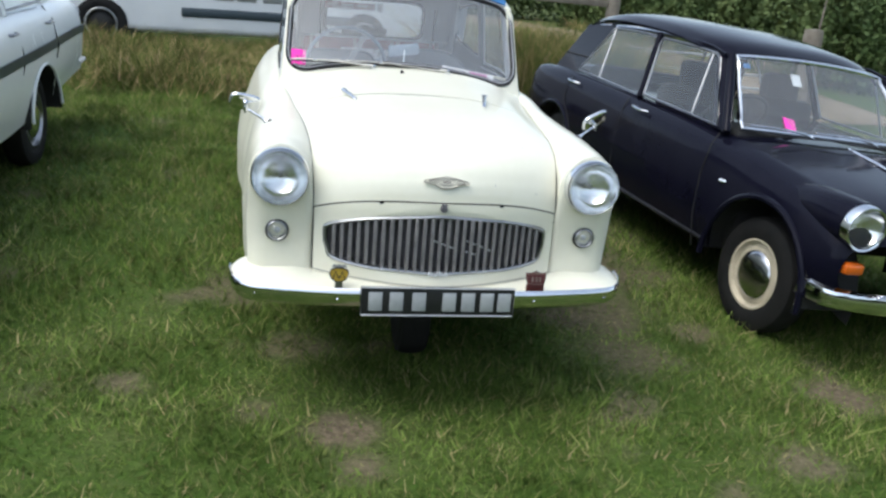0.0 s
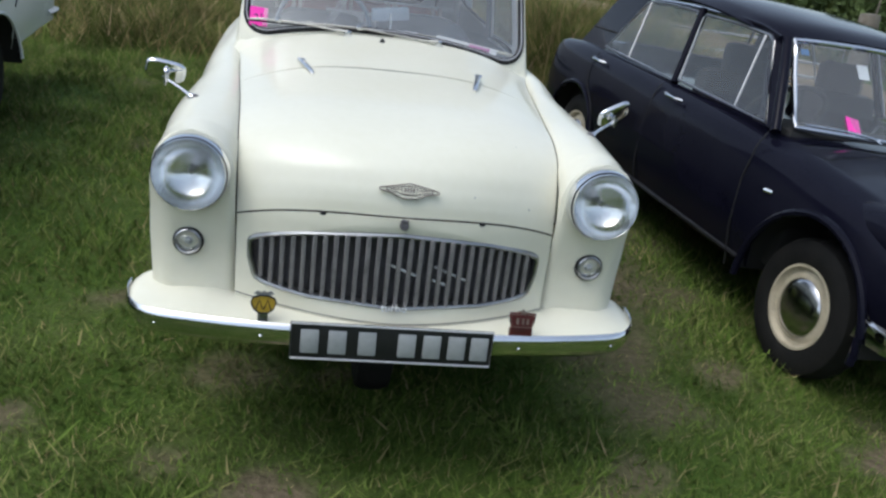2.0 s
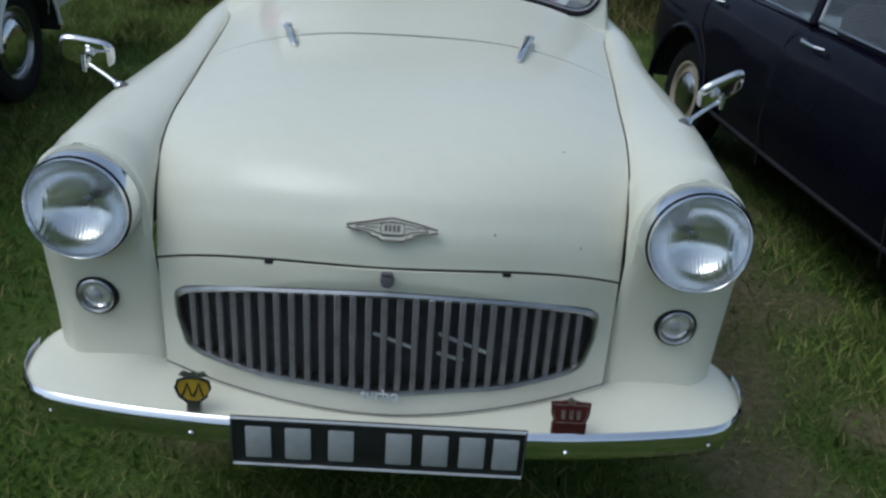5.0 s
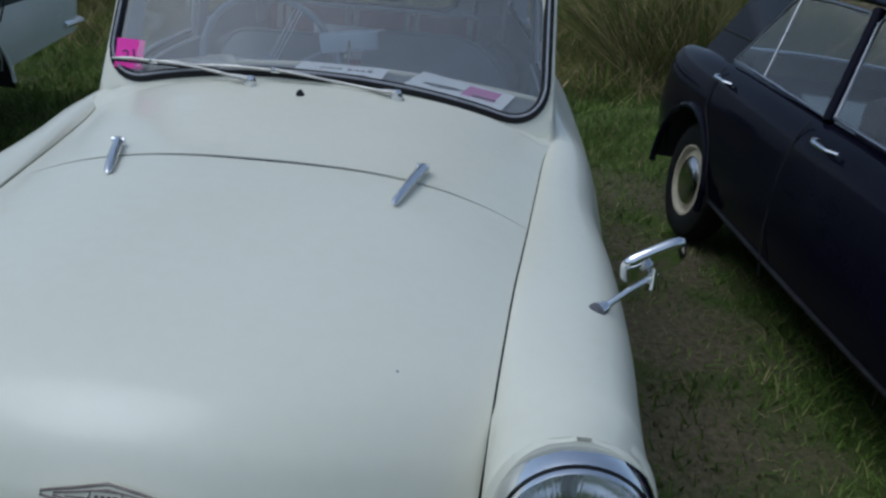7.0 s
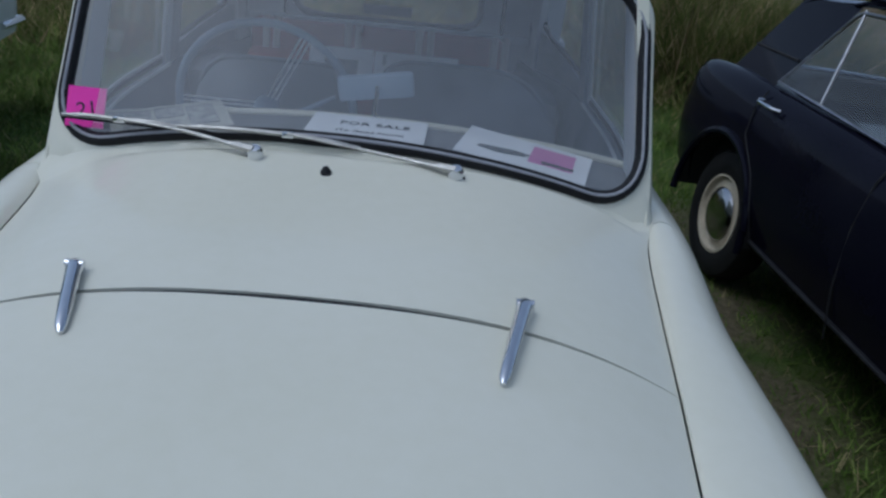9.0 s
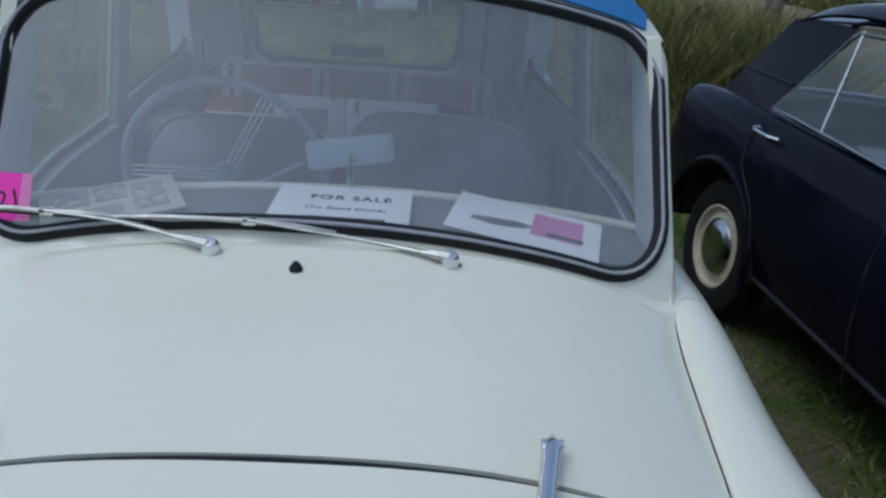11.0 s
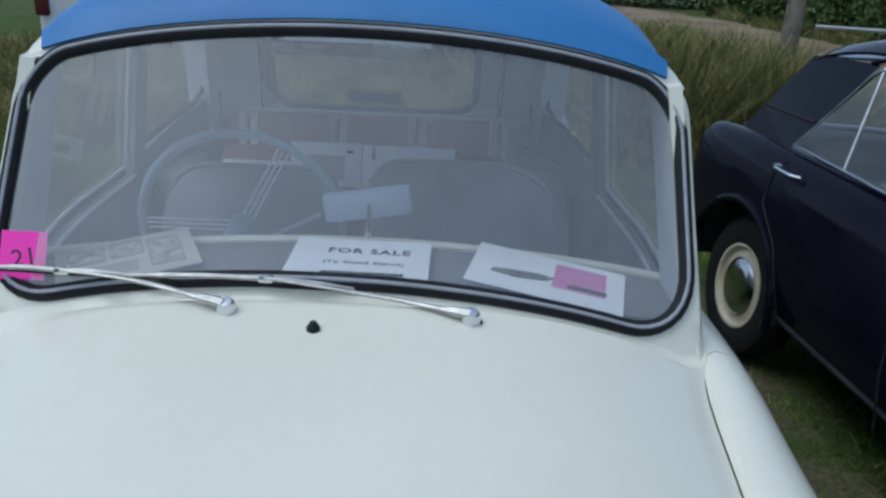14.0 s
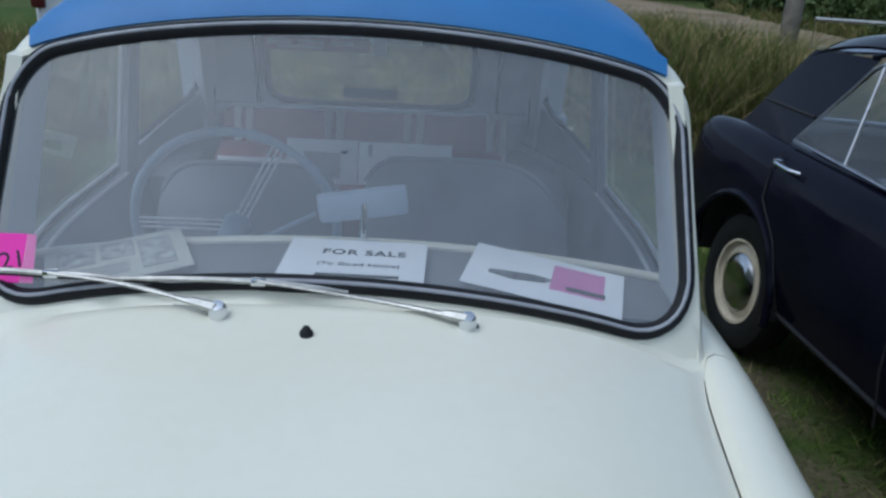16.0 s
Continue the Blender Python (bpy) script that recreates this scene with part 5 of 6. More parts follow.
# cabin
rowsR = []
ROOFLINE = [(1.47, 1.240), (1.60, 1.285), (2.00, 1.330), (2.45, 1.338), (2.80, 1.322), (3.05, 1.278), (3.17, 1.228)]
rl = spline([(0, y, z) for y, z in ROOFLINE], 30)
for p in rl:
    wdt = 0.578 - 0.035 * ramp(p.y, 2.5, 3.2) - 0.075 * (1 - ramp(p.y, 1.45, 1.75))
    rowsR.append([Vector((u * wdt, p.y, p.z - 0.085 * (1 - (1 - abs(u) ** 2.8) ** 0.6))) for u in np.linspace(-1, 1, 25)])
part("roof", skin(rowsR, thick=0.012), BLACK, saloon)
for side in (-1, 1):
    X = lambda y, z: side * (0.668 - 0.115 * ramp(z, 0.82, 1.26))
    P = lambda y, z: Vector((X(y, z), y, z))
    lines = {"a": (P(1.14, 0.838), Vector((side * 0.525, 1.455, 1.195))), "b": (P(2.040, 0.848), P(2.155, 1.225)), "c": (P(2.945, 0.845), P(2.735, 1.205)), "d": (Vector((side * 0.625, 3.405, 0.818)), Vector((side * 0.535, 3.165, 1.172)))}
    part("pillar", tube([lines["a"][0], lines["a"][0].lerp(lines["a"][1], 0.5) + Vector((side * 0.006, -0.01, 0.01)), lines["a"][1]], 0.024, 10), BLACK, saloon)
    part("door_frame", quad_pane(P(1.12, 0.836), P(1.27, 0.852), P(1.54, 1.190), lines["a"][1]), BLACK, saloon)
    part("pillar", tube([lines["b"][0], lines["b"][1]], 0.022, 10), BLACK, saloon)
    part("quarter_panel", quad_pane(lines["c"][0], lines["d"][0], lines["d"][1], lines["c"][1]), BLACK, saloon)
    part("panel_seam", tube([lines["c"][0].lerp(lines["c"][1], 0.33) + Vector((side * 0.003, 0.02, 0)), lines["d"][0].lerp(lines["d"][1], 0.36) + Vector((side * 0.003, 0, 0))], 0.006, 6), DARK, saloon)
    part("gutter", tube([P(1.46, 1.200), P(1.60, 1.225), P(2.0, 1.245), P(2.45, 1.243), P(2.70, 1.228), P(2.78, 1.205)], 0.009, 8), BLACK, saloon)
    for y0, y1, t0, t1, tz0, tz1 in ((1.222, 2.008, 1.515, 2.125, 1.195, 1.203), (2.075, 2.925, 2.180, 2.735, 1.206, 1.188)):
        loop = [P(y0, 0.855), P((y0 + y1) / 2, 0.862), P(y1, 0.868), P(t1 + (y1 - t1) * 0.06, tz1 - 0.02), P(t1 - 0.02, tz1), P((t0 + t1) / 2, (tz0 + tz1) / 2 + 0.006), P(t0 + 0.02, tz0), P(t0 - (t0 - y0) * 0.06, tz0 - 0.02)]
        fr = part("door_window", tube(loop, 0.0075, 8, closed=True), DULL, saloon, "chrome-framed door window")
        g = part("pane", quad_pane(loop[0], loop[2], loop[4], loop[6]), VEILEDPANE, fr)
        g.visible_shadow = False
        bar = (1.478, 1.570) if y0 < 1.5 else (2.608, 2.708)
        part("quarter_light_bar", tube([P(bar[0], 0.86), P(bar[1], 1.20)], 0.0055, 8), DULL, fr)
# screens
for name, c in (("windscreen", [(-0.575, 1.145, 0.868), (0.555, 1.145, 0.868), (0.465, 1.45, 1.200), (-0.49, 1.45, 1.200)]), ("rear_screen", [(-0.57, 3.40, 0.845), (0.57, 3.40, 0.845), (0.49, 3.175, 1.165), (-0.49, 3.175, 1.165)])):
    sign = -1 if name == "windscreen" else 1
    bow = lambda u: sign * 0.07 * (1 - u * u)
    edge_ = []
    for i in range(13):
        u = -1 + i / 6
        edge_.append(Vector(c[0]).lerp(Vector(c[1]), i / 12) + Vector((0, bow(u), 0.012 * (1 - u * u))))
    top_ = [Vector(c[3]).lerp(Vector(c[2]), i / 12) + Vector((0, bow(-1 + i / 6) * 0.8, 0.025 * (1 - (-1 + i / 6) ** 2))) for i in range(13)]
    seal = part(name, tube(spline(edge_, 20) + spline([edge_[-1], edge_[-1].lerp(top_[-1], 0.5) + Vector((0.006, 0, 0)), top_[-1]], 10)[1:-1] + spline(top_[::-1], 20) + spline([top_[0], edge_[0].lerp(top_[0], 0.5) - Vector((0.006, 0, 0)), edge_[0]], 10)[1:-1], 0.012, 8, closed=True), CHROME, saloon, "screen in a bright trim")
    g = part("screen_pane", skin([[a.lerp(b, f) for a, b in zip(edge_, top_)] for f in np.linspace(0, 1, 7)]), VEILEDSCREEN, seal)
    g.visible_shadow = False
for x, tx in ((-0.22, -0.50), (0.20, -0.08)):
    w_ = part("wiper", tube([(x, 1.03, 0.875), (x - 0.06, 1.02, 0.895), (tx + 0.1, 1.035, 0.905)], 0.006, 8), CHROME, saloon, "chrome wiper")
    part("wiper_blade", tube([(tx - 0.1, 1.06, 0.900), (tx + 0.05, 1.03, 0.905), (tx + 0.22, 1.022, 0.897)], 0.005, 6), CHROME, w_)
# nose
for side in (-1, 1):
    m = pose(side * 0.640, 0.122, 0.676, 0, 0, side * 3)
    part("lamp_pod", lathe([(0.094, 0.03), (0.1005, 0.032), (0.1035, 0.06), (0.104, 0.14), (0.098, 0.30), (0.07, 0.46)], 36, m), BLACK, saloon)
    hl = part("headlamp", lathe([(0.09, 0.10), (0.098, 0.05), (0.098, 0.0), (0.093, -0.015), (0.086, -0.012), (0.085, 0.0)], 36, m), CHROME, saloon, "round headlamp with a chrome ring")
    part("reflector", lathe([(0.085, 0.0), (0.07, 0.03), (0.04, 0.05), (0, 0.058)], 28, m), REFLECTOR, hl)
    part("lens", lathe([(0.086, -0.004), (0.07, -0.016), (0.04, -0.024), (0, -0.027)], 28, m), LENS, hl)
    part("indicator", block((0.10, 0.06, 0.05), (side * 0.635, 0.135, 0.50), 0.015), AMBER, saloon, "amber front indicator")
grill = part("grille", block((0.84, 0.03, 0.26), (0, 0.112, 0.58), 0.01), DARK, saloon, "chrome barred radiator grille")
for k in range(9):
    part("grille_bar", block((0.82, 0.02, 0.010), (0, 0.094, 0.470 + 0.028 * k), 0.002), CHROME, grill)
part("grille_rim", tube([(-0.43, 0.09, 0.455), (0.43, 0.09, 0.455), (0.43, 0.10, 0.715), (-0.43, 0.10, 0.715)], 0.010, 8, closed=True), CHROME, grill)
bump = [(-0.755, 0.20), (-0.75, 0.11), (-0.70, 0.02), (-0.45, -0.05), (0, -0.065), (0.45, -0.05), (0.70, 0.02), (0.75, 0.11), (0.755, 0.20)]
bl = spline([(x, y + 0.075, 0) for x, y in bump], 60)
part("bumper", skin([[Vector((p.x * s, p.y + d, z)) for p in bl] for d, z, s in ((0.02, 0.415, 0.985), (-0.002, 0.405, 1.0), (-0.012, 0.375, 1.005), (-0.004, 0.335, 1.0), (0.018, 0.325, 0.985))], thick=0.003), CHROME, saloon, "chrome front bumper")
part("rear_bumper", skin([[Vector((p.x * s * 0.93, 3.66 - p.y - d, z)) for p in bl] for d, z, s in ((0.02, 0.465, 0.985), (-0.002, 0.455, 1.0), (-0.012, 0.425, 1.005), (-0.004, 0.385, 1.0), (0.018, 0.375, 0.985))], thick=0.003), CHROME, saloon)
# inside: one near-black on every part, the cabin's shade put into its colour
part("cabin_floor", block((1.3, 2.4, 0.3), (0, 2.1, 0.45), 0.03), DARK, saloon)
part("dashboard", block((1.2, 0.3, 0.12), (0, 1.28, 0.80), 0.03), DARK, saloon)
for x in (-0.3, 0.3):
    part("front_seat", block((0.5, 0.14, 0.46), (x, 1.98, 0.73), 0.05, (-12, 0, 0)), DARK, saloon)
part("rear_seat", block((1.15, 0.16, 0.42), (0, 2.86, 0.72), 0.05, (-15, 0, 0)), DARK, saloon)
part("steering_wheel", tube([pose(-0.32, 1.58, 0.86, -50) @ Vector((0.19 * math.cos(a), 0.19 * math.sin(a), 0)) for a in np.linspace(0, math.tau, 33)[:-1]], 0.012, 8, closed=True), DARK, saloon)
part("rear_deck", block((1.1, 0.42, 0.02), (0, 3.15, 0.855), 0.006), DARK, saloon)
part("bonnet_strip", tube([(0, 0.16, 0.690), (0, 0.40, 0.770), (0, 0.80, 0.826), (0, 1.00, 0.848)], 0.008, 8), CHROME, saloon, "chrome strip along the bonnet")
part("screen_sticker", block((0.06, 0.001, 0.075), (-0.14, 1.375, 1.125), 0.0, (-42, 0, 0)), PAPER, saloon)
part("screen_sticker", block((0.045, 0.001, 0.030), (-0.44, 1.425, 1.160), 0.0, (-42, 0, 0)), BLUE, saloon)
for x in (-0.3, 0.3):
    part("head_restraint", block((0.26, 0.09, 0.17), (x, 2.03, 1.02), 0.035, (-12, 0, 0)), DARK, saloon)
card2 = part("entry_card", block((0.075, 0.001, 0.09)), PINK, None)
card2.matrix_world = black_m @ pose(-0.30, 1.13, 0.915, -48, 8, 0)
tagged(card2, "fluorescent pink entry card inside the black car's windscreen", "card")


# ---- white estate on the other side ----
white_m = pose(-2.835, -0.15, -0.050, 1.7, 0, 0.5)
estate = thing("white_saloon", "white vintage saloon with a dark side stripe, parked on grass", "car", m=white_m)
WH = [(0.75, 0.31), (3.30, 0.31)]
WBODY = [
    (0.0, 0.70, 0.60, 0.68, 0.72, 0.58, 0.68, 0.42), (0.15, 0.84, 0.66, 0.82, 0.79, 0.64, 0.74, 0.36), (0.6, 0.93, 0.68, 0.91, 0.81, 0.68, 0.76, 0.34), (1.2, 0.99, 0.70, 0.96, 0.82, 0.70, 0.77, 0.33),
    (2.2, 1.00, 0.72, 0.985, 0.825, 0.72, 0.77, 0.33), (3.0, 1.00, 0.72, 0.99, 0.82, 0.73, 0.77, 0.35), (3.7, 0.99, 0.71, 0.985, 0.815, 0.74, 0.76, 0.40), (4.2, 0.985, 0.70, 0.98, 0.80, 0.74, 0.765, 0.45), (4.46, 0.97, 0.695, 0.965, 0.79, 0.74, 0.765, 0.47), (4.50, 0.86, 0.69, 0.84, 0.775, 0.70, 0.755, 0.48)]
part("body", body_shell(WBODY, hubs=WH, arch=0.345), WHITE, estate, "white bodywork")
for side in (-1, 1):
    part("side_stripe", skin([[Vector((side * (0.829 + 0.002 * k - 0.02 * ramp(y, 3.3, 4.1)), y, z)) for k, z in enumerate((0.655 + 0.02 * y, 0.68 + 0.02 * y, 0.715 + 0.02 * y))] for y in np.linspace(0.2, 4.43, 30)], thick=0.004), STRIPE, estate, "dark stripe along the flank")
    for hy, hz in WH:
        part("wheel_arch", tube(arch_line(0.818, hy, hz, 0.347, side, -6), 0.010, 8), WHITE, estate)
        wheel_well(side, 0.79, hy, hz, 0.36, estate)
        road_wheel((side * 0.665, hy, hz), side, DULL, CHROME, estate, 0.31, 0.19)
    for y in (2.76, 3.52):
        h = part("door_handle", tube([(side * 0.785, y - 0.08, 0.895), (side * 0.822, y - 0.06, 0.897), (side * 0.822, y + 0.03, 0.897), (side * 0.785, y + 0.05, 0.895)], 0.009, 8), DULL, estate, "door handle")
        part("door_gap", tube([(side * 0.735, y + 0.11, 0.985), (side * 0.795, y + 0.11, 0.90), (side * 0.826, y + 0.11, 0.74), (side * 0.822, y + 0.06, 0.66)], 0.004, 5), DARK, estate)
    for y0, y1 in ((1.95, 2.80), (2.90, 3.60)):
        loop = [Vector((side * 0.725, y0, 1.01)), Vector((side * 0.725, y1, 1.015)), Vector((side * 0.62, y1 - 0.08, 1.40)), Vector((side * 0.62, y0 + (0.3 if y0 < 2 else 0.04), 1.40))]
        fr = part("door_window", tube(loop, 0.012, 8, closed=True), DULL, estate, "side window")
        part("pane", quad_pane(*loop), PANE, fr).visible_shadow = False
    part("pillar", tube([(side * 0.725, 2.85, 0.98), (side * 0.62, 2.83, 1.43)], 0.03, 8), WHITE, estate)
    part("pillar", tube([(side * 0.71, 1.70, 0.96), (side * 0.61, 2.15, 1.43)], 0.03, 8), WHITE, estate)
    part("quarter_panel", quad_pane((side * 0.722, 3.60, 0.985), (side * 0.69, 4.05, 0.985), (side * 0.59, 3.80, 1.43), (side * 0.62, 3.52, 1.43)), WHITE, estate)
    part("tail_lamp", block((0.06, 0.05, 0.12), (side * 0.745, 4.45, 0.86), 0.015), DULL, estate)
part("roof", skin([[Vector((u * (0.64 - 0.03 * abs(k - 4) / 4), 2.08 + 0.22 * k, 1.47 + 0.02 * math.sin(k / 8 * math.pi) - 0.06 * abs(u) ** 4)) for u in np.linspace(-1, 1, 17)] for k in range(9)], thick=0.02), WHITE, estate)
part("windscreen", quad_pane((-0.70, 1.66, 0.99), (0.70, 1.66, 0.99), (0.60, 2.12, 1.44), (-0.60, 2.12, 1.44)), PANE, estate).visible_shadow = False
part("rear_screen", quad_pane((-0.66, 4.02, 0.99), (0.66, 4.02, 0.99), (0.57, 3.80, 1.44), (-0.57, 3.80, 1.44)), PANE, estate).visible_shadow = False
part("rear_bumper", tube([(-0.77, 4.3, 0.53), (-0.77, 4.51, 0.53), (-0.4, 4.57, 0.53), (0.4, 4.57, 0.53), (0.77, 4.51, 0.53), (0.77, 4.3, 0.53)], 0.035, 10, flat=0.6), CHROME, estate, "chrome rear bumper")
part("front_bumper", tube([(-0.80, 0.3, 0.46), (-0.79, 0.0, 0.46), (-0.4, -0.07, 0.46), (0.4, -0.07, 0.46), (0.79, 0.0, 0.46), (0.80, 0.3, 0.46)], 0.035, 10, flat=0.6), CHROME, estate)
part("cabin_floor", block((1.36, 3.0, 0.35), (0, 2.6, 0.60), 0.03), DARK, estate)


# ---- white van behind ----
van = thing("white_van", "white panel van with a dark rubbing strip, parked behind the cars", "van", m=pose(-2.985, 9.2, 0.185, 0, 0, 10))
part("body", block((5.4, 1.9, 1.9), (1.75, 0.95, 1.19), 0.10, segments=3), VANWHITE, van, "white van bodywork")
for x in (0.0, 3.5):
    wl_ = road_wheel((x, 0.06, 0.33), -1, DARK, DARK, van, 0.33, 0.20, 0.2)
    part("wheel_ring", tube([(x + 0.19 * math.cos(a), -0.045, 0.33 + 0.19 * math.sin(a)) for a in np.linspace(0, math.tau, 33)[:-1]], 0.014, 8, closed=True), STEEL, van)
    wl_.matrix_local = Matrix.Translation((x, 0.06, 0.33)) @ pose(0, 0, 0, 0, 0, 90) @ Matrix.Translation((-x, -0.06, -0.33))
    part("wheel_well", lathe([(0.42, -0.006), (0.42, 0.02), (0, 0.02)], 32, pose(x, 0.0, 0.36)), DARK, van)
part("tail_lamp", block((0.14, 0.05, 0.30), (-0.895, 0.0, 0.66), 0.02), RED, van, "red tail lamp")
part("rubbing_strip", block((2.3, 0.03, 0.12), (2.15, -0.006, 0.53), 0.02), STRIPE, van, "dark rubbing strip")
for k, x in enumerate((1.55, 1.85, 2.2)):
    part("sign_bar", block((0.26, 0.006, 0.10), (x, -0.002, 0.76), 0.002), STEEL, van)
# ---- hedge, track, fence ----
LEAF = material("hedge_leaf", (0.045, 0.076, 0.021), 0.7, second=(0.11, 0.142, 0.046), scale=1.5, fine=9, specular=0.25)
rng = np.random.default_rng(4)


def scatter(name, corners, mat, label, category):
    """One mesh of many small quads: corners is an array (count, 4, 3)."""
    n = len(corners)
    me = bpy.data.meshes.new(name)
    me.vertices.add(n * 4)
    me.vertices.foreach_set("co", corners.reshape(-1).astype(np.float32))
    me.loops.add(n * 4)
    me.loops.foreach_set("vertex_index", np.arange(n * 4, dtype=np.int32))
    me.polygons.add(n)
    me.polygons.foreach_set("loop_start", np.arange(0, n * 4, 4, dtype=np.int32))
    me.update(calc_edges=True)
    me.materials.append(mat)
    return tagged(new(name, me), label, category, kind="stuff")


def leaf_quads(centres, size):
    n = len(centres)
    d = rng.normal(size=(n, 3))
    d /= np.linalg.norm(d, axis=1)[:, None]
    e = np.cross(d, rng.normal(size=(n, 3)))
    e /= np.linalg.norm(e, axis=1)[:, None]
    s = size * rng.uniform(0.6, 1.4, (n, 1))
    return np.stack([centres - d * s, centres + e * s * 0.55, centres + d * s, centres - e * s * 0.55], axis=1)


def hedge(name, a, b, height, depth, count, size, label):
    a, b = np.array(a, float), np.array(b, float)
    t = rng.uniform(0, 1, count)
    along = a + (b - a) * t[:, None]
    side = np.array([-(b - a)[1], (b - a)[0]]) / np.linalg.norm(b - a)
    bulge = 1 + 0.25 * np.sin(t * 31) + 0.2 * np.sin(t * 73 + 1)
    off = rng.uniform(-1, 1, count) * depth * bulge
    h = height * (0.85 + 0.15 * np.sin(t * 23 + 2) + 0.1 * np.sin(t * 57)) * np.sqrt(np.maximum(0, 1 - (off / (depth * 1.5)) ** 2))
    z = h * rng.uniform(0, 1, count) ** 0.55
    c = np.column_stack([along[:, 0] + side[0] * off, along[:, 1] + side[1] * off, z])
    scatter(name, leaf_quads(c, size), LEAF, label, "hedge")


hedge("hedge", (-14, 30.0), (30, 27.5), 4.2, 1.6, 120000, 0.095, "dark green field hedge beyond the lane")
hedge("hedge", (7.6, 10.6), (19, 6.0), 2.6, 0.9, 70000, 0.055, "dark green hedge beside the gate")
hedge("hedge", (9.2, 11.5), (9.0, 26.0), 2.4, 0.9, 60000, 0.065, "dark green hedge along the lane")
# unseen hedges added to close the field behind the camera and darken reflections
hedge("hedge", (-24, -22), (-22, 28), 4.5, 1.6, 40000, 0.20, "unseen dark green hedge added to darken reflections")
hedge("hedge", (-24, -24), (26, -22), 4.5, 1.6, 40000, 0.20, "unseen dark green hedge added to darken reflections")
# dirt lane that runs away from the gate
tl = spline([(5.1, 6.5, 0), (5.3, 9, 0), (6.0, 14, 0), (6.0, 18, 0), (5.7, 22, 0), (4.8, 26, 0), (3.5, 29, 0)], 60)
lane = []
for k, p in enumerate(tl):
    w = 2.0 + 0.35 * noise.noise(Vector((k * 0.35, 1, 0)))
    e = 2.0 + 0.35 * noise.noise(Vector((k * 0.35, 7, 0)))
    lane.append([Vector((p.x + (d * e if d > 0 else d * w), p.y, ground_height(p.x, p.y) + 0.012 + 0.035 * (1 - d * d) + 0.02 * noise.noise(Vector((d * 3, p.y * 0.8, 4))))) for d in np.linspace(-1, 1, 13)])
tagged(part("track", skin(lane), PEBBLE, None), "pale dusty dirt lane running away from the gate", "track", kind="structure")


# gate posts and metal gate
def fence_post(x, y, h, r, lean):
    t = thing("fence_post", "weathered round wooden fence post", "post", "gate posts", m=pose(x, y, ground_height(x, y), 0, lean, 0))
    part("shaft", lathe([(0, h), (r * 0.9, h - 0.01), (r, h - 0.05), (r * 1.03, h * 0.5), (r * 1.06, -0.1)], 14, pose(0, 0, 0, 90, 0, 0)), WOOD, t)
    return t


fence_post(3.84, 9.0, 1.45, 0.092, 1)
fence_post(6.40, 8.05, 1.02, 0.125, -1)
rail = thing("fence_rail", "weathered wooden fence rail nailed to the post", "rail", m=pose(3.95, 9.0, 0.17))
part("board", block((2.6, 0.04, 0.09), (-1.32, -0.10, 1.10), 0.006, (0, 1, 4)), WOOD, rail)
cane = thing("bamboo_cane", "thin pale cane standing beside the gate post", "cane", m=pose(6.40, 8.0, 0.15))
part("stick", tube([(0, 0, 0), (0.02, 0, 1.0), (0.06, 0, 1.9)], 0.012, 8), WOOD, cane)
gate = thing("field_gate", "galvanised tubular steel field gate", "gate", m=pose(4.07, 8.93, 0.165, 0, 0, -20.5))
part("gate_frame", tube([(0, 0, 0.12), (2.3, 0, 0.12), (2.3, 0, 0.80), (0, 0, 0.80)], 0.022, 8, closed=True), STEEL, gate)
for z in (0.30, 0.52):
    part("gate_rail", tube([(0, 0, z), (2.3, 0, z)], 0.015, 8), STEEL, gate)

# grass: many single blades
BLADE = bpy.data.materials.new("grass_blade")
BLADE.use_nodes = True
bn, bl_ = BLADE.node_tree.nodes, BLADE.node_tree.links
geo, cr = bn.new("ShaderNodeNewGeometry"), bn.new("ShaderNodeValToRGB")
for pos, col in ((0.0, (0.056, 0.092, 0.016)), (0.45, (0.098, 0.154, 0.028)), (0.76, (0.155, 0.205, 0.048)), (0.89, (0.205, 0.202, 0.072)), (1.0, (0.30, 0.245, 0.125))):
    e = cr.color_ramp.elements.new(pos) if pos not in (0.0, 1.0) else cr.color_ramp.elements[-1 if pos else 0]
    e.color = (*col, 1)
bl_.new(geo.outputs["Random Per Island"], cr.inputs["Fac"])
# thin blades catch the light of the whole tuft, so their shading leans to the upright
mixn, up_, unit = bn.new("ShaderNodeVectorMath"), bn.new("ShaderNodeCombineXYZ"), bn.new("ShaderNodeVectorMath")
mixn.operation, unit.operation = "MULTIPLY_ADD", "NORMALIZE"
up_.inputs["Z"].default_value = 1.0
mixn.inputs[1].default_value = (0.35, 0.35, 0.35)
bl_.new(geo.outputs["Normal"], mixn.inputs[0])
bl_.new(up_.outputs[0], mixn.inputs[2])
bl_.new(mixn.outputs[0], unit.inputs[0])
bl_.new(unit.outputs[0], bn["Principled BSDF"].inputs["Normal"])
# tufts of lighter and darker growth, a hand to a pace across
place, tuft, spread, tone = bn.new("ShaderNodeTexCoord"), bn.new("ShaderNodeTexNoise"), bn.new("ShaderNodeMapRange"), bn.new("ShaderNodeHueSaturation")
tuft.inputs["Scale"].default_value, tuft.inputs["Detail"].default_value = 2.2, 5
spread.inputs["From Min"].default_value, spread.inputs["From Max"].default_value = 0.34, 0.66
spread.inputs["To Min"].default_value, spread.inputs["To Max"].default_value = 0.55, 1.30
bl_.new(place.outputs["Object"], tuft.inputs["Vector"])
bl_.new(tuft.outputs["Fac"], spread.inputs["Value"])
bl_.new(spread.outputs[0], tone.inputs["Value"])
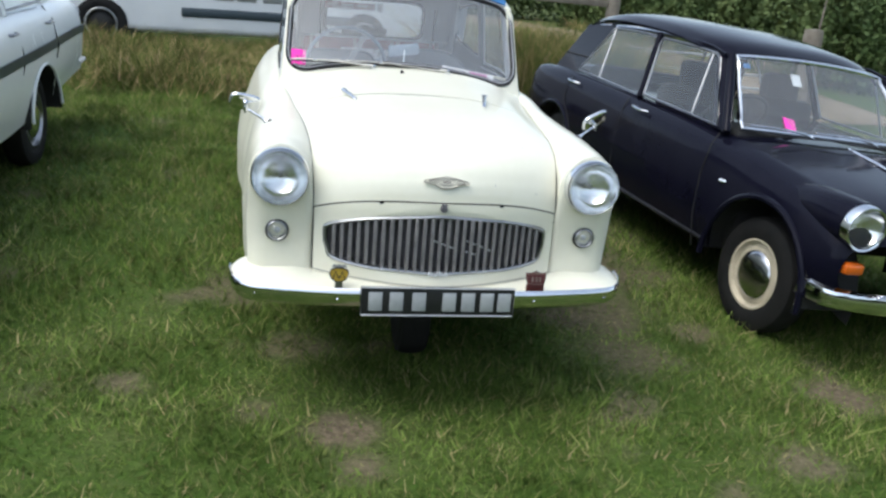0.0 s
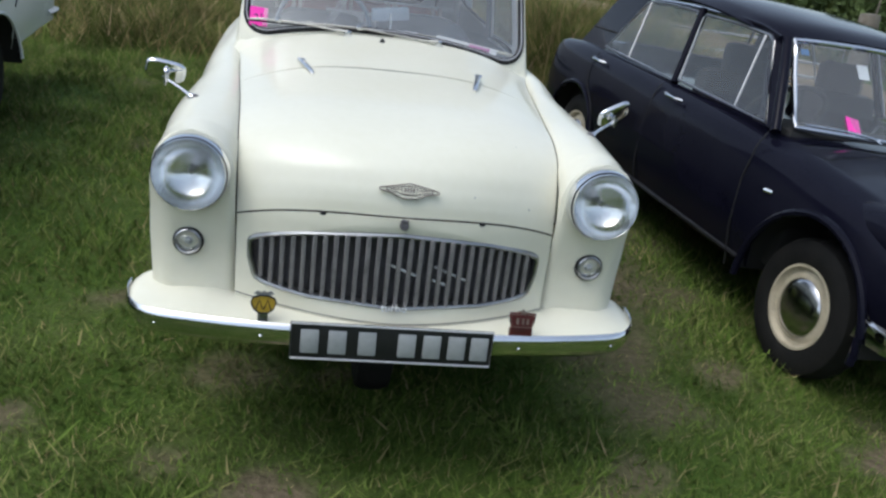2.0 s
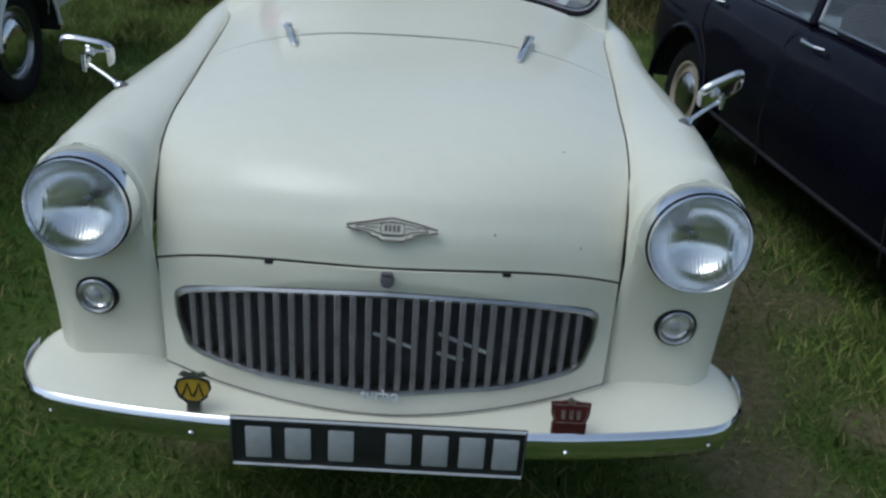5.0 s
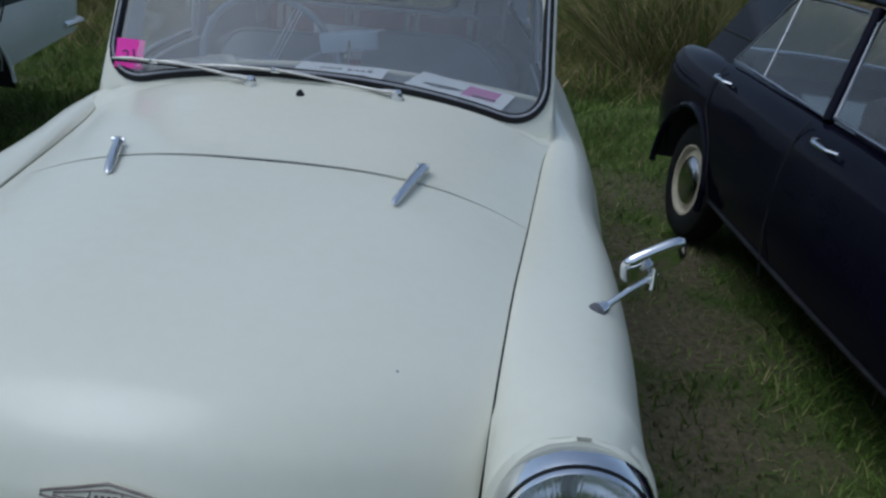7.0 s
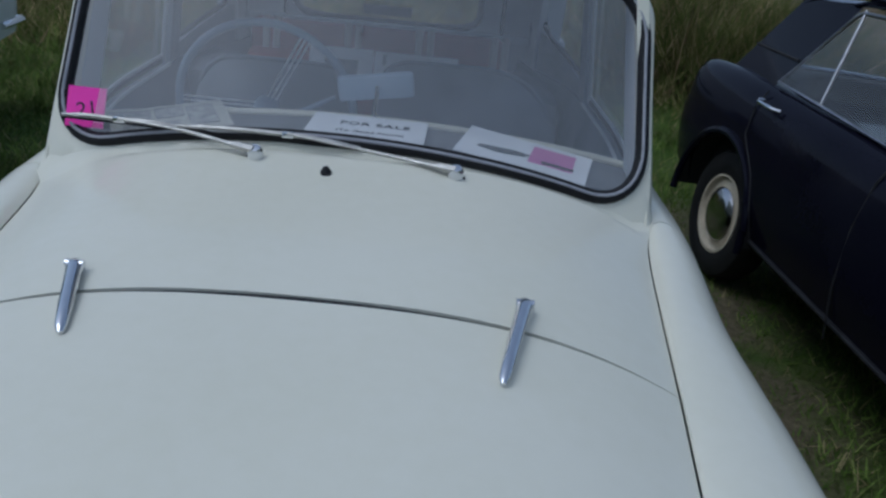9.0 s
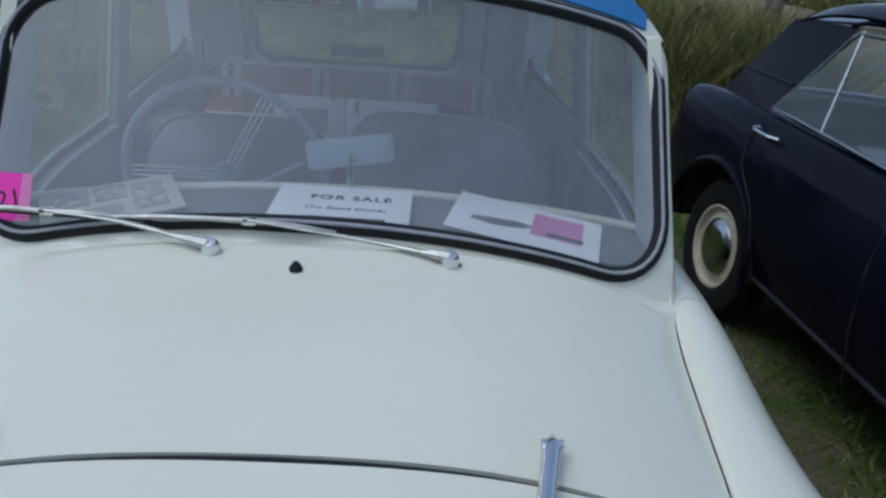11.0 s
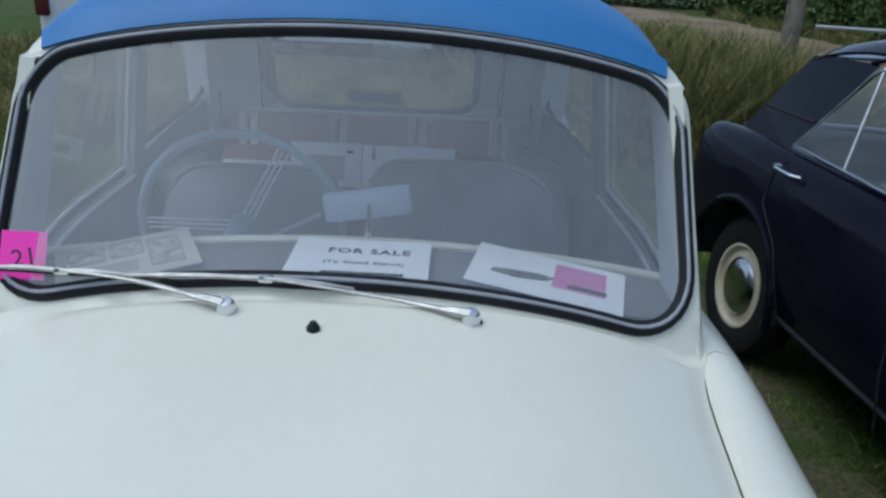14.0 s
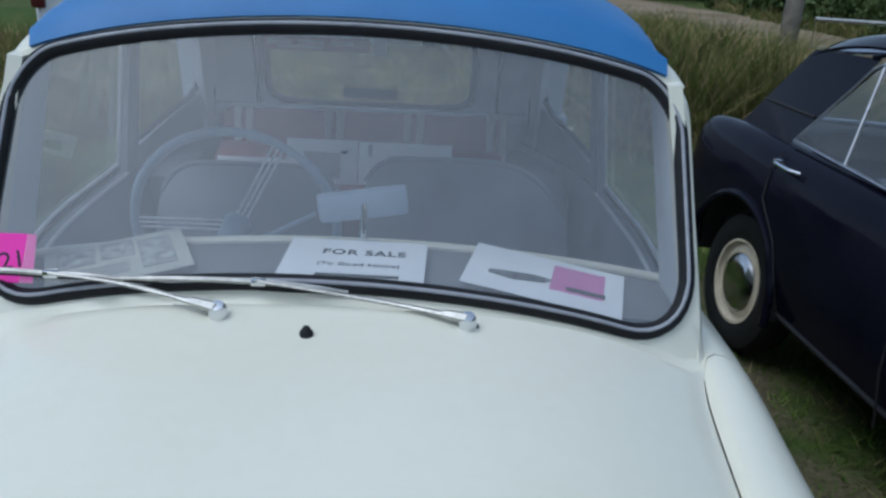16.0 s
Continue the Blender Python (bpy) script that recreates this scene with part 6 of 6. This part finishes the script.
bl_.new(cr.outputs["Color"], tone.inputs["Color"])
bl_.new(tone.outputs["Color"], bn["Principled BSDF"].inputs["Base Color"])
bn["Principled BSDF"].inputs["Roughness"].default_value = 0.8
bn["Principled BSDF"].inputs["Specular IOR Level"].default_value = 0.05
STRAW = BLADE.copy()
STRAW.name = "dry_grass_blade"
for e, col in zip(STRAW.node_tree.nodes["Color Ramp"].color_ramp.elements, ((0.065, 0.095, 0.018), (0.11, 0.135, 0.032), (0.21, 0.185, 0.07), (0.34, 0.25, 0.12), (0.50, 0.37, 0.22))):
    e.color = (*col, 1)


def blades(name, x0, x1, y0, y1, count, low, high, width, mat, label, patch=0.0, fade=0.0):
    x, y = rng.uniform(x0, x1, count), rng.uniform(y0, y1, count)
    z = np.array([ground_height(a, b) for a, b in zip(x, y)])
    n1 = np.sin(x * 3.1 + 2 * np.sin(y * 1.7)) * np.sin(y * 2.7 + 1.5 * np.sin(x * 2.3 + 1)) + 0.5 * np.sin(x * 7.3 + 3) * np.sin(y * 6.1 + x)
    bare = np.array([bareness(a, b) for a, b in zip(x, y)])
    edge = np.minimum.reduce([x - x0, x1 - x, y - y0, y1 - y]) / max(fade, 1e-6)
    keep = (rng.uniform(0, 1, count) < edge) & (rng.uniform(-1.6, 1.6, count) < n1 + 1.6 - patch) & (rng.uniform(0, 1, count) > bare * 0.74)
    x, y, z, n1, bare = x[keep], y[keep], z[keep], n1[keep], bare[keep]
    n = len(x)
    h = rng.uniform(low, high, n) * (0.8 + 0.25 * n1) * (1 - 0.45 * bare)
    a = rng.uniform(0, math.tau, n)
    lean = rng.normal(0, 0.7, (n, 2)) * h[:, None]
    w = width * rng.uniform(0.6, 1.3, n)
    dx, dy = np.cos(a) * w, np.sin(a) * w
    base = np.column_stack([x, y, z - 0.004])
    side = np.column_stack([dx, dy, np.zeros(n)])
    tip = base + np.column_stack([lean, h])
    corners = np.stack([base - side, base + side, tip + side * 0.25, tip - side * 0.25], axis=1)
    return scatter(name, corners, mat, label, "grass")


blades("grass", -9.0, 10.0, -6.0, 8.0, 140000, 0.025, 0.07, 0.005, BLADE, "short rough green grass with dry blades", 0.1, 3.0)
blades("grass", -4.6, 5.0, -2.5, 1.6, 270000, 0.018, 0.050, 0.0026, BLADE, "short rough green grass with dry blades", 0.1, 0.9)
blades("grass", -5.3, 5.3, 0.6, 7.2, 160000, 0.03, 0.085, 0.004, BLADE, "short rough green grass with dry blades", 0.1, 0.8)
blades("tall_grass", -6.5, 4.0, 5.7, 10.0, 74000, 0.12, 0.38, 0.006, STRAW, "long dry grass along the edge of the field", 0.0, 0.9)
blades("tall_grass", 1.6, 3.6, 6.4, 9.2, 19000, 0.35, 0.85, 0.006, STRAW, "tall dry grass by the gate post")
blades("tall_grass", 0.5, 4.3, 9.2, 16.0, 24000, 0.15, 0.45, 0.008, STRAW, "long dry grass along the lane's verge")
blades("tall_grass", 7.9, 9.4, 10.0, 24.0, 14000, 0.12, 0.40, 0.010, STRAW, "long dry grass along the lane's verge")
